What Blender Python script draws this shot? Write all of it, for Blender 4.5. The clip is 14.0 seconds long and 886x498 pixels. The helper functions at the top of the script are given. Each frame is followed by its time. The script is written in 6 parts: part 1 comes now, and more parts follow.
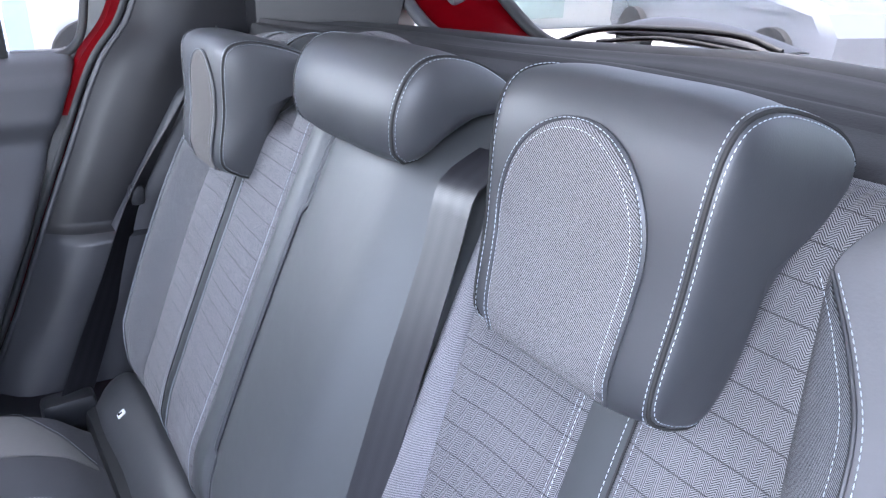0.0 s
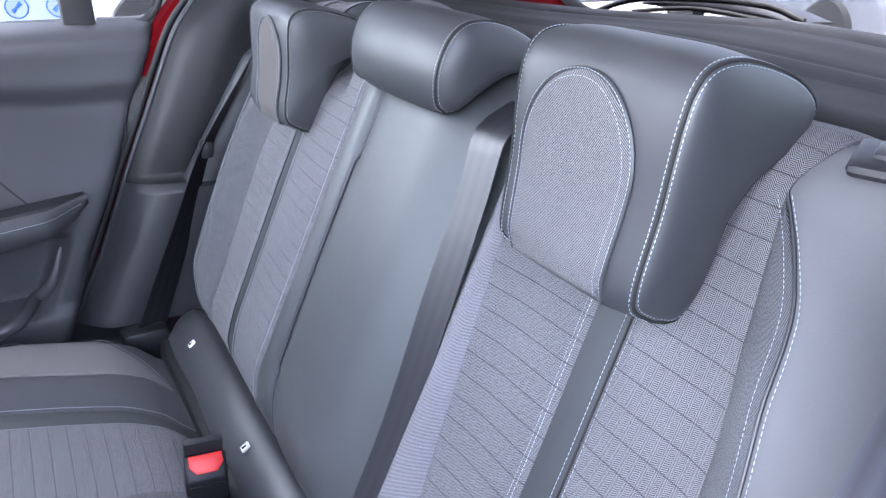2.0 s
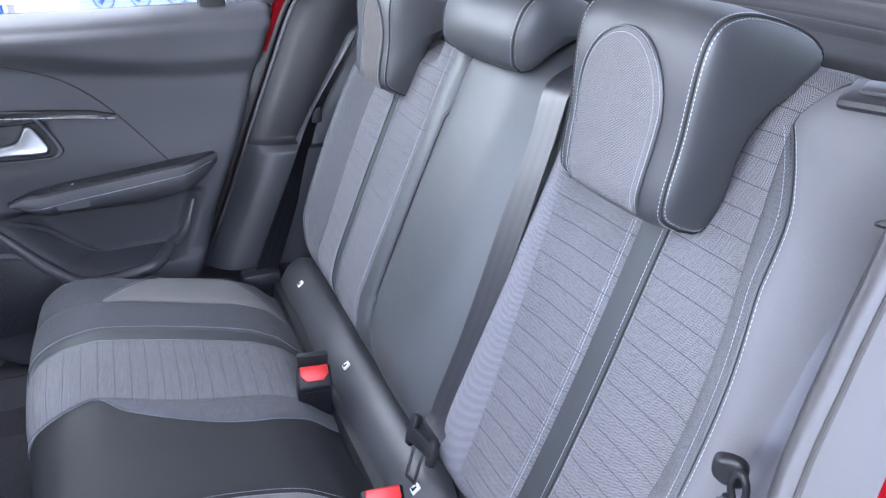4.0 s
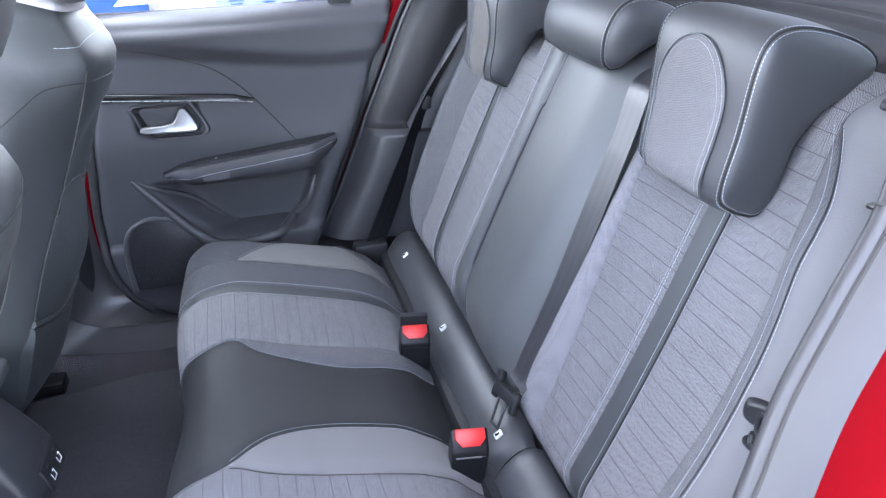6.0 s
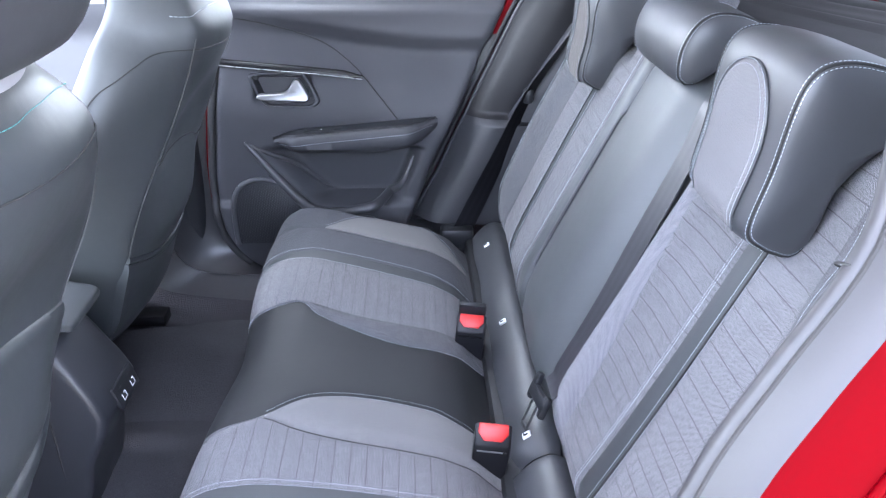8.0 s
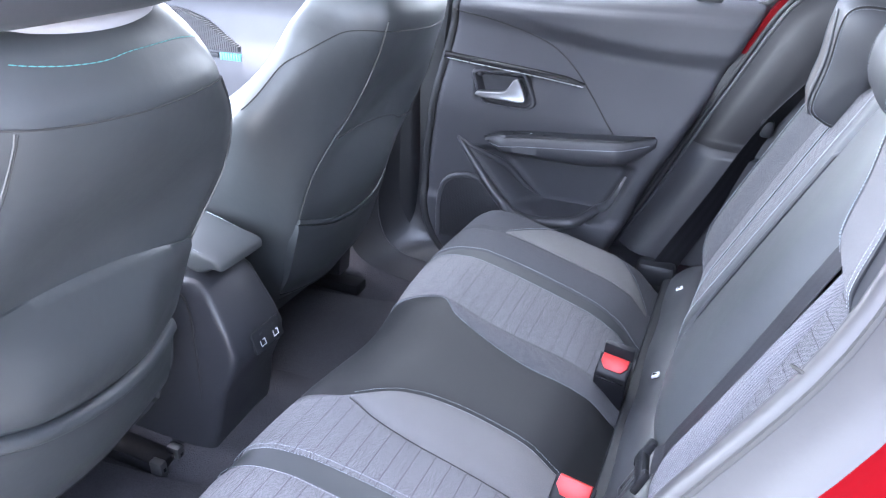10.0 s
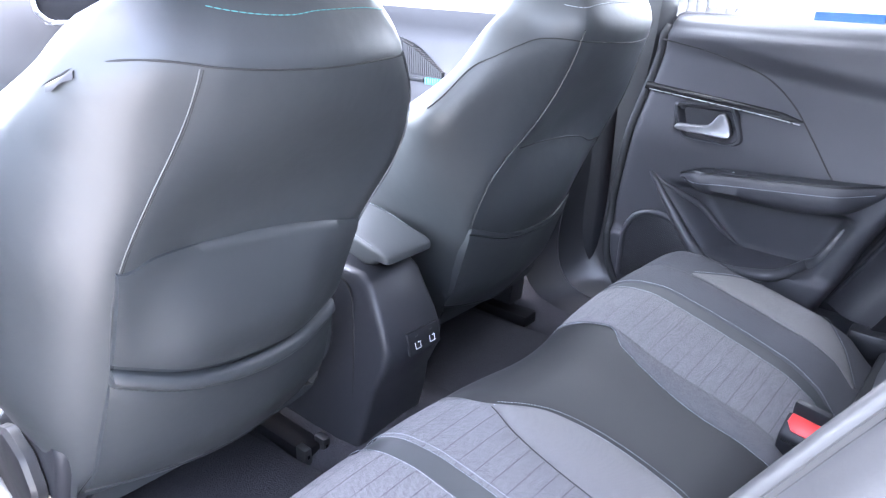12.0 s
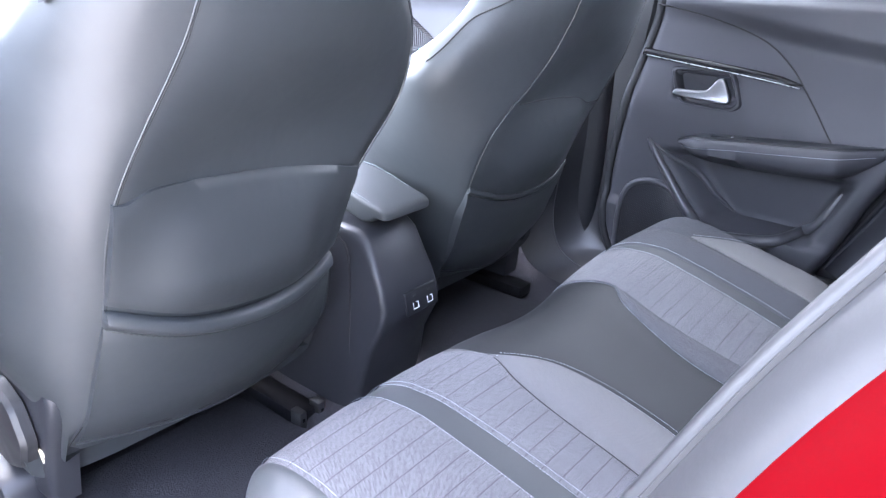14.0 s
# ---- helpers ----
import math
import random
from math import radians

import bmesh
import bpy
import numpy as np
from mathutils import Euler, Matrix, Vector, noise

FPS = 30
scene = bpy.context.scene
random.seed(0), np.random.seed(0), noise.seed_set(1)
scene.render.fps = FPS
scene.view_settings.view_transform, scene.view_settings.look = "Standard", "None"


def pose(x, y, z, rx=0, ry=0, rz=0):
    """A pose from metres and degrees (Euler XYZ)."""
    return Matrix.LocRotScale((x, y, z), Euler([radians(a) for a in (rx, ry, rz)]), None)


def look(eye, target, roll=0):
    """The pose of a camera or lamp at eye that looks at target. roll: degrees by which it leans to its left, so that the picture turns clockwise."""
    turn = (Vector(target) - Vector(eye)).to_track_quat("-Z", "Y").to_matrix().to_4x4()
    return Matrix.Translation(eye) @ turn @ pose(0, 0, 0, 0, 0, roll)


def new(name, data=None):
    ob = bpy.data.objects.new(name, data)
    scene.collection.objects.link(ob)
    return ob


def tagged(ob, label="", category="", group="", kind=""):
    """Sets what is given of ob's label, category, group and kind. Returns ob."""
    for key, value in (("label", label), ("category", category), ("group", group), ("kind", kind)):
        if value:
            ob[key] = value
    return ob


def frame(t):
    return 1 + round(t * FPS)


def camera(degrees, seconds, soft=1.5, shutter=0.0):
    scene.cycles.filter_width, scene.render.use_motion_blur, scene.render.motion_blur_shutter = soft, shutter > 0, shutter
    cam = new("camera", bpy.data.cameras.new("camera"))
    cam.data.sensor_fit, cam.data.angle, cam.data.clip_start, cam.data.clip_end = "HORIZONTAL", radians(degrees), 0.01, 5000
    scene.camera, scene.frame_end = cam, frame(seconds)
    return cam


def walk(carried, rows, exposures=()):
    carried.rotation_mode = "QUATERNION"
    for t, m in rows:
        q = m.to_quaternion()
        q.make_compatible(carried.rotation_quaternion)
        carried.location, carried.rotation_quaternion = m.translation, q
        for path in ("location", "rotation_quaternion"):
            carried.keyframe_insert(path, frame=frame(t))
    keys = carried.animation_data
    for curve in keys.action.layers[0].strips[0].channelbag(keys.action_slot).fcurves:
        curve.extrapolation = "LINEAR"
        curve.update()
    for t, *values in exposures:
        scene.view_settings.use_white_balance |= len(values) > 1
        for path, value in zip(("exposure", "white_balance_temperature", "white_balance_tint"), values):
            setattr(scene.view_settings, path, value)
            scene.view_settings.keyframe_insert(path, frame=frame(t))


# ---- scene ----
cam = camera(63.9, 14.0, soft=1.25)
PATH = [
    (0, (-0.114, -0.514, 1.009), (0.96, 0.987, 0.237), 1.7),
    (0.5, (-0.13, -0.535, 1.008), (0.931, 0.968, 0.224), 2.2),
    (1, (-0.141, -0.556, 1.012), (0.89, 0.955, 0.204), 2.0),
    (1.5, (-0.154, -0.577, 1.012), (0.845, 0.945, 0.186), 1.8),
    (2, (-0.165, -0.603, 1.015), (0.793, 0.939, 0.176), 1.5),
    (2.5, (-0.176, -0.635, 1.007), (0.721, 0.939, 0.16), 1.0),
    (5, (-0.246, -0.793, 1.04), (0.358, 0.89, 0.145), -1.5),
    (5.5, (-0.251, -0.819, 1.05), (0.276, 0.886, 0.147), -1.9),
    (6, (-0.254, -0.843, 1.059), (0.206, 0.879, 0.151), -1.8),
    (6.5, (-0.257, -0.866, 1.067), (0.143, 0.868, 0.154), -1.2),
    (7, (-0.235, -0.879, 1.076), (0.083, 0.862, 0.146), -0.3),
    (9.5, (0.01, -0.812, 1.061), (-0.454, 0.889, 0.118), 0.7),
    (10, (0.052, -0.778, 1.034), (-0.647, 0.862, 0.127), 1.0),
    (10.5, (0.069, -0.762, 1.013), (-0.85, 0.792, 0.152), 1.0),
    (11, (0.079, -0.747, 0.993), (-0.998, 0.724, 0.172), 0.9),
    (11.5, (0.082, -0.744, 0.968), (-1.078, 0.683, 0.181), 1.0),
    (12, (0.077, -0.75, 0.948), (-1.112, 0.668, 0.19), 1.2),
    (12.5, (0.075, -0.756, 0.926), (-1.114, 0.668, 0.177), 1.3),
    (13, (0.073, -0.76, 0.909), (-1.105, 0.672, 0.159), 1.5),
    (13.5, (0.067, -0.765, 0.896), (-1.096, 0.675, 0.138), 1.8),
    (14, (0.067, -0.765, 0.888), (-1.089, 0.674, 0.119), 1.8),
]
walk(cam, [(t, look(eye, target, roll)) for t, eye, target, roll in PATH], [(0.0, 4.27, 6140, 17), (2.5, 4.30, 6140, 17), (6.5, 4.40, 6180, 15.2), (10.0, 4.69, 6100, 16.5), (14.0, 4.67, 6110, 17.8)])

# ---- world, sun and exposure ----
world = bpy.data.worlds.new("sky")
scene.world = world
world.use_nodes = True
wt = world.node_tree
sky = wt.nodes.new("ShaderNodeTexSky")
sky.sky_type, sky.sun_disc = "NISHITA", False
sky.sun_elevation, sky.sun_rotation = radians(80), radians(275)
sky.altitude, sky.air_density, sky.dust_density = 50, 1.0, 2.5
haze = wt.nodes.new("ShaderNodeHueSaturation")
haze.inputs["Saturation"].default_value = 0.6
wt.links.new(sky.outputs["Color"], haze.inputs["Color"])
wt.links.new(haze.outputs["Color"], wt.nodes["Background"].inputs["Color"])
wt.nodes["Background"].inputs["Strength"].default_value = 0.15
sun_data = bpy.data.lights.new("sun", "SUN")
sun_data.energy, sun_data.angle, sun_data.color = 2.6, radians(3), (1.0, 0.97, 0.94)
sun = new("sun", sun_data)
sun.matrix_world = look((-1.1, 0.15, 6.8), (0, 0, 0.4))

# sky light entering by the side windows
for x, y, wide, strength in ((-0.37, 0.705, 0.44, 0.45), (-1.15, 0.705, 0.80, 0.9), (-1.18, -0.705, 0.76, 4.4)):
    win = bpy.data.lights.new("window_light", "AREA")
    win.shape, win.size, win.size_y = "RECTANGLE", wide, 0.34
    win.energy, win.color = strength, (0.84, 0.93, 1.0)
    lamp = new("window_light", win)
    lamp.matrix_world = look((x, y, 1.035), (x + 0.15, 0.0, 0.86))


# ---- materials ----
class Nodes:
    """A small builder for node materials."""

    def __init__(self, name, rough=0.5, metal=0.0, spec=0.5):
        self.mat = bpy.data.materials.new(name)
        self.mat.use_nodes = True
        self.t = self.mat.node_tree
        self.bsdf = self.t.nodes["Principled BSDF"]
        self.set(self.bsdf, "Roughness", rough)
        self.set(self.bsdf, "Metallic", metal)
        self.set(self.bsdf, "Specular IOR Level", spec)

    def set(self, node, socket, value):
        if hasattr(value, "is_output"):
            self.t.links.new(value, node.inputs[socket])
        else:
            node.inputs[socket].default_value = value

    def node(self, kind, out=0, props=(), **inputs):
        n = self.t.nodes.new(kind)
        for key, value in props:
            if key == "operation":
                n.operation = value
            elif key == "uv_map":
                n.uv_map = value
        for key, value in inputs.items():
            self.set(n, int(key[1:]) if key[0] == "i" and key[1:].isdigit() else key.replace("_", " "), value)
        return n.outputs[out]

    def math(self, op, a, b=0.0, c=0.0):
        return self.node("ShaderNodeMath", props=[("operation", op)], i0=a, i1=b, i2=c)

    def uv(self):
        xyz = self.t.nodes.new("ShaderNodeSeparateXYZ")
        self.t.links.new(self.node("ShaderNodeUVMap", props=[("uv_map", "UVMap")]), xyz.inputs[0])
        return xyz.outputs[0], xyz.outputs[1]

    def coords(self):
        return self.node("ShaderNodeTexCoord", 3)

    def noise(self, scale, detail=3.0, rough=0.55, vec=None):
        return self.node("ShaderNodeTexNoise", Vector=vec or self.coords(), Scale=scale, Detail=detail, Roughness=rough)

    def voronoi(self, scale, vec=None):
        return self.node("ShaderNodeTexVoronoi", Vector=vec or self.coords(), Scale=scale)

    def ramp(self, fac, a, b):
        n = self.t.nodes.new("ShaderNodeMapRange")
        self.set(n, 0, fac)
        n.inputs[3].default_value, n.inputs[4].default_value = a, b
        return n.outputs[0]

    def mix(self, fac, a, b):
        n = self.t.nodes.new("ShaderNodeMix")
        n.data_type = "RGBA"
        self.set(n, 0, fac)
        self.set(n, 6, a)
        self.set(n, 7, b)
        return n.outputs[2]

    def colour(self, value):
        self.set(self.bsdf, "Base Color", value)

    def bump(self, height, strength=0.3, distance=0.001, normal=None):
        extra = {"Normal": normal} if normal is not None else {}
        n = self.node("ShaderNodeBump", Height=height, Strength=strength, Distance=distance, **extra)
        self.set(self.bsdf, "Normal", n)
        return n


def rgb(r, g=None, b=None):
    return (r, r if g is None else g, r if b is None else b, 1.0)


def leather(name, base, rough=0.42, wrinkle=0.25, spec=0.85):
    n = Nodes(name, rough, spec=spec)
    big = n.noise(7.0, 4)
    fine = n.noise(90.0, 3)
    c = n.mix(n.ramp(big, 0, 1), rgb(*[v * 0.86 for v in base]), rgb(*[v * 1.14 for v in base]))
    n.colour(c)
    n.set(n.bsdf, "Roughness", n.math("ADD", n.math("MULTIPLY", big, 0.16), rough - 0.08))
    wr = n.bump(n.noise(14.0, 3), wrinkle, 0.006)
    grain = n.math("ADD", n.voronoi(900.0), n.math("MULTIPLY", fine, 0.4))
    n.bump(grain, 0.10, 0.0003, wr)
    return n.mat


def plastic(name, base, rough=0.5, grain=700.0, spec=0.5, depth=0.25):
    n = Nodes(name, rough, spec=spec)
    big = n.noise(5.0, 4)
    n.colour(n.mix(big, rgb(*[v * 0.85 for v in base]), rgb(*[v * 1.15 for v in base])))
    n.set(n.bsdf, "Roughness", n.math("ADD", n.math("MULTIPLY", n.noise(22.0, 4), 0.14), rough - 0.07))
    n.bump(n.noise(grain, 2), depth, 0.0006)
    return n.mat


def herringbone(name, light, dark, lines=True):
    n = Nodes(name, 0.85, spec=0.25)
    u, v = n.uv()
    width, thread = 0.0042, 0.0016
    col = n.math("FLOOR", n.math("DIVIDE", u, width))
    odd = n.math("MODULO", n.math("ABSOLUTE", col), 2.0)
    sign = n.math("SUBTRACT", n.math("MULTIPLY", odd, 2.0), 1.0)
    ph = n.math("ADD", v, n.math("MULTIPLY", sign, u))
    wave = n.math("ABSOLUTE", n.math("SUBTRACT", n.math("FRACT", n.math("DIVIDE", ph, thread)), 0.5))
    wave = n.ramp(n.math("MULTIPLY", wave, 2.0), 0, 1)
    irregular = n.noise(1600.0, 2)
    fac = n.math("ADD", n.math("SUBTRACT", n.math("MULTIPLY", wave, 2.6), 0.80), n.math("MULTIPLY", n.math("SUBTRACT", irregular, 0.5), 1.0))
    fac = n.ramp(fac, 0, 1)
    broad = n.noise(9.0, 3)
    c = n.mix(fac, rgb(*dark), rgb(*light))
    c = n.mix(n.math("MULTIPLY", broad, 0.35), c, rgb(*[v_ * 0.75 for v_ in light]))
    height = fac
    if lines:
        f = n.math("FRACT", n.math("DIVIDE", n.math("ADD", v, n.math("MULTIPLY", n.noise(6.0), 0.0005)), 0.0208))
        ln = n.math("LESS_THAN", f, 0.05)
        c = n.mix(n.math("MULTIPLY", ln, 0.5), c, rgb(dark[0] * 0.5))
        height = n.math("SUBTRACT", fac, n.math("MULTIPLY", ln, 1.2))
    n.colour(c)
    n.set(n.bsdf, "Sheen Weight", 0.06)
    n.bump(height, 0.5, 0.0006)
    return n.mat


def twill(name, light, dark, period=0.0015, lean=0.8):
    n = Nodes(name, 0.85, spec=0.25)
    u, v = n.uv()
    ph = n.math("ADD", n.math("MULTIPLY", u, lean), v)
    wave = n.math("ABSOLUTE", n.math("SUBTRACT", n.math("FRACT", n.math("DIVIDE", ph, period)), 0.5))
    fac = n.math("ADD", n.math("MULTIPLY", wave, 3.6), n.math("MULTIPLY", n.math("SUBTRACT", n.noise(1300.0, 2), 0.5), 1.6))
    fac = n.ramp(n.math("SUBTRACT", fac, 0.45), 0, 1)
    c = n.mix(fac, rgb(*dark), rgb(*light))
    c = n.mix(n.math("MULTIPLY", n.noise(10.0, 3), 0.3), c, rgb(*[v_ * 0.7 for v_ in light]))
    n.colour(c)
    n.set(n.bsdf, "Sheen Weight", 0.06)
    n.bump(fac, 0.4, 0.0005)
    return n.mat


def webbing(name, base, spec=0.9):
    n = Nodes(name, 0.38, spec=spec)
    u, v = n.uv()
    rib = n.math("ABSOLUTE", n.math("SUBTRACT", n.math("FRACT", n.math("DIVIDE", v, 0.0012)), 0.5))
    edge = n.math("ABSOLUTE", n.math("SUBTRACT", n.math("FRACT", n.math("DIVIDE", u, 0.0157)), 0.5))
    fac = n.math("ADD", n.math("MULTIPLY", rib, 0.4), n.math("MULTIPLY", edge, 1.7))
    n.colour(n.mix(fac, rgb(*[v_ * 0.75 for v_ in base]), rgb(*[v_ * 1.35 for v_ in base])))
    n.bump(rib, 0.2, 0.0005)
    return n.mat


def carpet(name, base):
    n = Nodes(name, 0.95, spec=0.1)
    fine = n.noise(420.0, 4)
    n.colour(n.mix(n.math("ADD", n.math("MULTIPLY", fine, 0.7), n.math("MULTIPLY", n.noise(9.0, 4), 0.3)), rgb(*[v * 0.4 for v in base]), rgb(*[v * 1.7 for v in base])))
    n.bump(fine, 0.9, 0.003)
    return n.mat


def paint(name, base, rough=0.25, metal=0.0, coat=0.6, spec=0.5):
    n = Nodes(name, rough, metal, spec)
    n.colour(n.mix(n.noise(3.0), rgb(*[v * 0.93 for v in base]), rgb(*base)))
    n.set(n.bsdf, "Coat Weight", coat)
    n.set(n.bsdf, "Coat Roughness", 0.06)
    return n.mat


def metal(name, base, rough):
    n = Nodes(name, rough, 1.0)
    n.colour(n.mix(n.noise(40.0, 3), rgb(*[v * 0.9 for v in base]), rgb(*base)))
    n.set(n.bsdf, "Roughness", n.math("ADD", n.math("MULTIPLY", n.noise(60.0), 0.1), rough - 0.05))
    return n.mat


def glass(name, tint=0.82):
    n = Nodes(name, 0.0)
    n.colour(rgb(tint))
    n.set(n.bsdf, "Transmission Weight", 1.0)
    n.set(n.bsdf, "IOR", 1.05)
    return n.mat


def mottled(name, a, b, scale, rough=0.8, bump=0.3, dist=0.004):
    n = Nodes(name, rough, spec=0.3)
    f = n.noise(scale, 5)
    n.colour(n.mix(f, rgb(*a), rgb(*b)))
    n.bump(n.noise(scale * 12, 3), bump, dist)
    return n.mat


BLACK_LEATHER = leather("black_leatherette", (0.036, 0.038, 0.043), 0.46, 0.12, 0.8)
# one charcoal leatherette in lit, front and shaded tones, light put into base colour
LIT_LEATHER = leather("lit_grey_leatherette", (0.062, 0.0665, 0.069), 0.48, 0.22, 0.85)
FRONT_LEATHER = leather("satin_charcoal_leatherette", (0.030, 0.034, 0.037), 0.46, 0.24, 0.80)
SHADED_LEATHER = leather("shaded_matt_leatherette", (0.018, 0.019, 0.021), 0.60, 0.10, 0.30)
HERRING = herringbone("grey_herringbone_fabric", (0.256, 0.253, 0.268), (0.004, 0.0045, 0.007))
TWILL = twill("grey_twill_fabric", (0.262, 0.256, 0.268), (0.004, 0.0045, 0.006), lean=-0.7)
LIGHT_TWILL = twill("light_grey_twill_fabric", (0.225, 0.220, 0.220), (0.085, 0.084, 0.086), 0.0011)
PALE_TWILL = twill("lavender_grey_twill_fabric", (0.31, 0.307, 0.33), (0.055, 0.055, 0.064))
# charcoal twill, its tone deepened to carry the shade of the bolster's hollow
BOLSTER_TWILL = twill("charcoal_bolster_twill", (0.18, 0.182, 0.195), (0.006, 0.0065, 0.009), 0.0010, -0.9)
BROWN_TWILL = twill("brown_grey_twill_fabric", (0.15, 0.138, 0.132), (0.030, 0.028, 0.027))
# far bench pieces: the near fabric darkened for how light meets them
SHADED_TWILL = twill("shaded_twill_fabric", (0.085, 0.088, 0.10), (0.030, 0.031, 0.037))
STRIPE = leather("charcoal_stripe_leatherette", (0.038, 0.042, 0.045), 0.54, 0.1, 0.5)
THREAD = Nodes("pale_thread", 0.7).mat
THREAD.node_tree.nodes["Principled BSDF"].inputs["Base Color"].default_value = rgb(0.48, 0.53, 0.58)
TEAL = Nodes("teal_thread", 0.6).mat
TEAL.node_tree.nodes["Principled BSDF"].inputs["Base Color"].default_value = rgb(0.09, 0.34, 0.34)
DARK_THREAD = Nodes("dark_thread", 0.8).mat
DARK_THREAD.node_tree.nodes["Principled BSDF"].inputs["Base Color"].default_value = rgb(0.02)
TRIM = plastic("charcoal_grained_plastic", (0.025, 0.026, 0.031), 0.42)
TRIM_SOFT = plastic("charcoal_soft_door_trim", (0.052, 0.053, 0.060), 0.55, 900.0, spec=0.35)
TRIM_LIGHT = plastic("satin_grey_sill_plastic", (0.06, 0.061, 0.067), 0.32, 500.0)
TRIM_DARK = plastic("black_plastic", (0.015, 0.016, 0.019), 0.42, 600.0, spec=0.4)
TRIM_BLACK = plastic("deep_black_lining", (0.009, 0.009, 0.011), 0.42, 600.0, spec=0.26, depth=0.08)
TRIM_SATIN = plastic("satin_black_sill_plastic", (0.026, 0.0265, 0.030), 0.34, 400.0, spec=0.6, depth=0.06)
GLOSS = plastic("gloss_black_plastic", (0.012, 0.012, 0.014), 0.2, 300.0, depth=0.02)
SHELF = plastic("ribbed_black_shelf_board", (0.030, 0.030, 0.032), 0.75, 350.0, spec=0.2, depth=0.5)
RUBBER = plastic("grey_rubber_seal", (0.025, 0.0245, 0.0265), 0.44, 260.0, spec=0.5, depth=0.12)
RUBBER_DARK = plastic("black_rubber", (0.02, 0.021, 0.023), 0.6, 260.0)
CARPET = carpet("charcoal_carpet", (0.046, 0.0455, 0.052))
MAT = carpet("charcoal_mat_pile", (0.050, 0.0495, 0.056))
# one webbing in middle, lit and shaded tones, light put into the colour
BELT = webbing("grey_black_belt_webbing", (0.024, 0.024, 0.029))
BELT_LIT = webbing("lit_belt_webbing", (0.085, 0.086, 0.105))
BELT_SHADED = webbing("shaded_belt_webbing", (0.009, 0.009, 0.011), 0.2)
RED_PLASTIC = plastic("red_button_plastic", (0.62, 0.02, 0.018), 0.4, 300.0, depth=0.05)
RED = paint("red_car_paint", (0.088, 0.0002, 0.0018), 0.45, coat=0.0, spec=0.02)
SATIN = metal("brushed_satin_silver", (0.30, 0.305, 0.315), 0.36)
CHROME = metal("satin_chrome", (0.62, 0.63, 0.65), 0.28)
STEEL = metal("dull_steel", (0.20, 0.20, 0.21), 0.45)
WHITE = plastic("white_label", (0.75, 0.76, 0.78), 0.5, 200.0, depth=0.02)
GLASS = glass("clear_window_glass")
TINTED = glass("tinted_window_glass", 0.25)
SILVER = plastic("dull_silver_plastic", (0.085, 0.085, 0.09), 0.34, 200.0, depth=0.03)
WHEEL = plastic("dark_grey_wheel_plastic", (0.026, 0.026, 0.028), 0.40, 300.0, depth=0.05)
SIDE = plastic("matte_charcoal_side_cloth", (0.150, 0.150, 0.157), 0.65, 500.0, spec=0.2, depth=0.3)
FOAM = mottled("torn_foam", (0.55, 0.45, 0.3), (0.75, 0.68, 0.52), 60.0)
LINER = mottled("pale_grey_headliner", (0.42, 0.42, 0.43), (0.5, 0.5, 0.5), 40.0, 0.9)


# ---- mesh helpers ----
def v3(*a):
    return Vector(a)


def curve(points):
    """A smooth curve through points of any dimension, as a function of 0..1 by chord length."""
    p = np.array(points, float)
    if len(p) == 2:
        return lambda v: p[0] + (p[1] - p[0]) * v
    seg = np.linalg.norm(np.diff(p, axis=0), axis=1) ** 0.5 + 1e-9
    t = np.r_[0, np.cumsum(seg)]
    m = np.zeros_like(p)
    for i in range(len(p)):
        a, b = max(i - 1, 0), min(i + 1, len(p) - 1)
        m[i] = (p[b] - p[a]) / (t[b] - t[a])

    def at(v):
        x = min(max(v, 0.0), 1.0) * t[-1]
        i = min(int(np.searchsorted(t, x, "right")) - 1, len(p) - 2)
        h = t[i + 1] - t[i]
        f = (x - t[i]) / h
        return (2 * f**3 - 3 * f**2 + 1) * p[i] + (f**3 - 2 * f**2 + f) * h * m[i] + (3 * f**2 - 2 * f**3) * p[i + 1] + (f**3 - f**2) * h * m[i + 1]

    return at


def lerp_table(table):
    """Smooth lookup y(x) in rows of x, y, with x rising."""
    xs = [r[0] for r in table]
    ys = [r[1] for r in table]

    def at(x):
        if x <= xs[0]:
            return ys[0]
        if x >= xs[-1]:
            return ys[-1]
        i = int(np.searchsorted(xs, x, "right")) - 1
        f = (x - xs[i]) / (xs[i + 1] - xs[i])
        h = xs[i + 1] - xs[i]
        m0 = (ys[i + 1] - ys[max(i - 1, 0)]) / (xs[i + 1] - xs[max(i - 1, 0)])
        j = min(i + 2, len(xs) - 1)
        m1 = (ys[j] - ys[i]) / (xs[j] - xs[i])
        return (2 * f**3 - 3 * f**2 + 1) * ys[i] + (f**3 - 2 * f**2 + f) * h * m0 + (3 * f**2 - 2 * f**3) * ys[i + 1] + (f**3 - f**2) * h * m1

    return at


def smooth(a, b, x):
    f = min(max((x - a) / (b - a), 0.0), 1.0)
    return f * f * (3 - 2 * f)


def finish(name, bm, mat, parent=None, label="", sharp=40.0):
    me = bpy.data.meshes.new(name)
    bmesh.ops.recalc_face_normals(bm, faces=bm.faces)
    bm.to_mesh(me)
    bm.free()
    me.materials.append(mat)
    me.polygons.foreach_set("use_smooth", [True] * len(me.polygons))
    if sharp:
        me.set_sharp_from_angle(angle=radians(sharp))
    ob = new(name, me)
    if parent is not None:
        ob.parent = parent
    if label:
        ob["label"] = label
    return ob


part = finish


def thing(name, label, category, kind="", group=""):
    return tagged(new(name), label, category, group, kind)


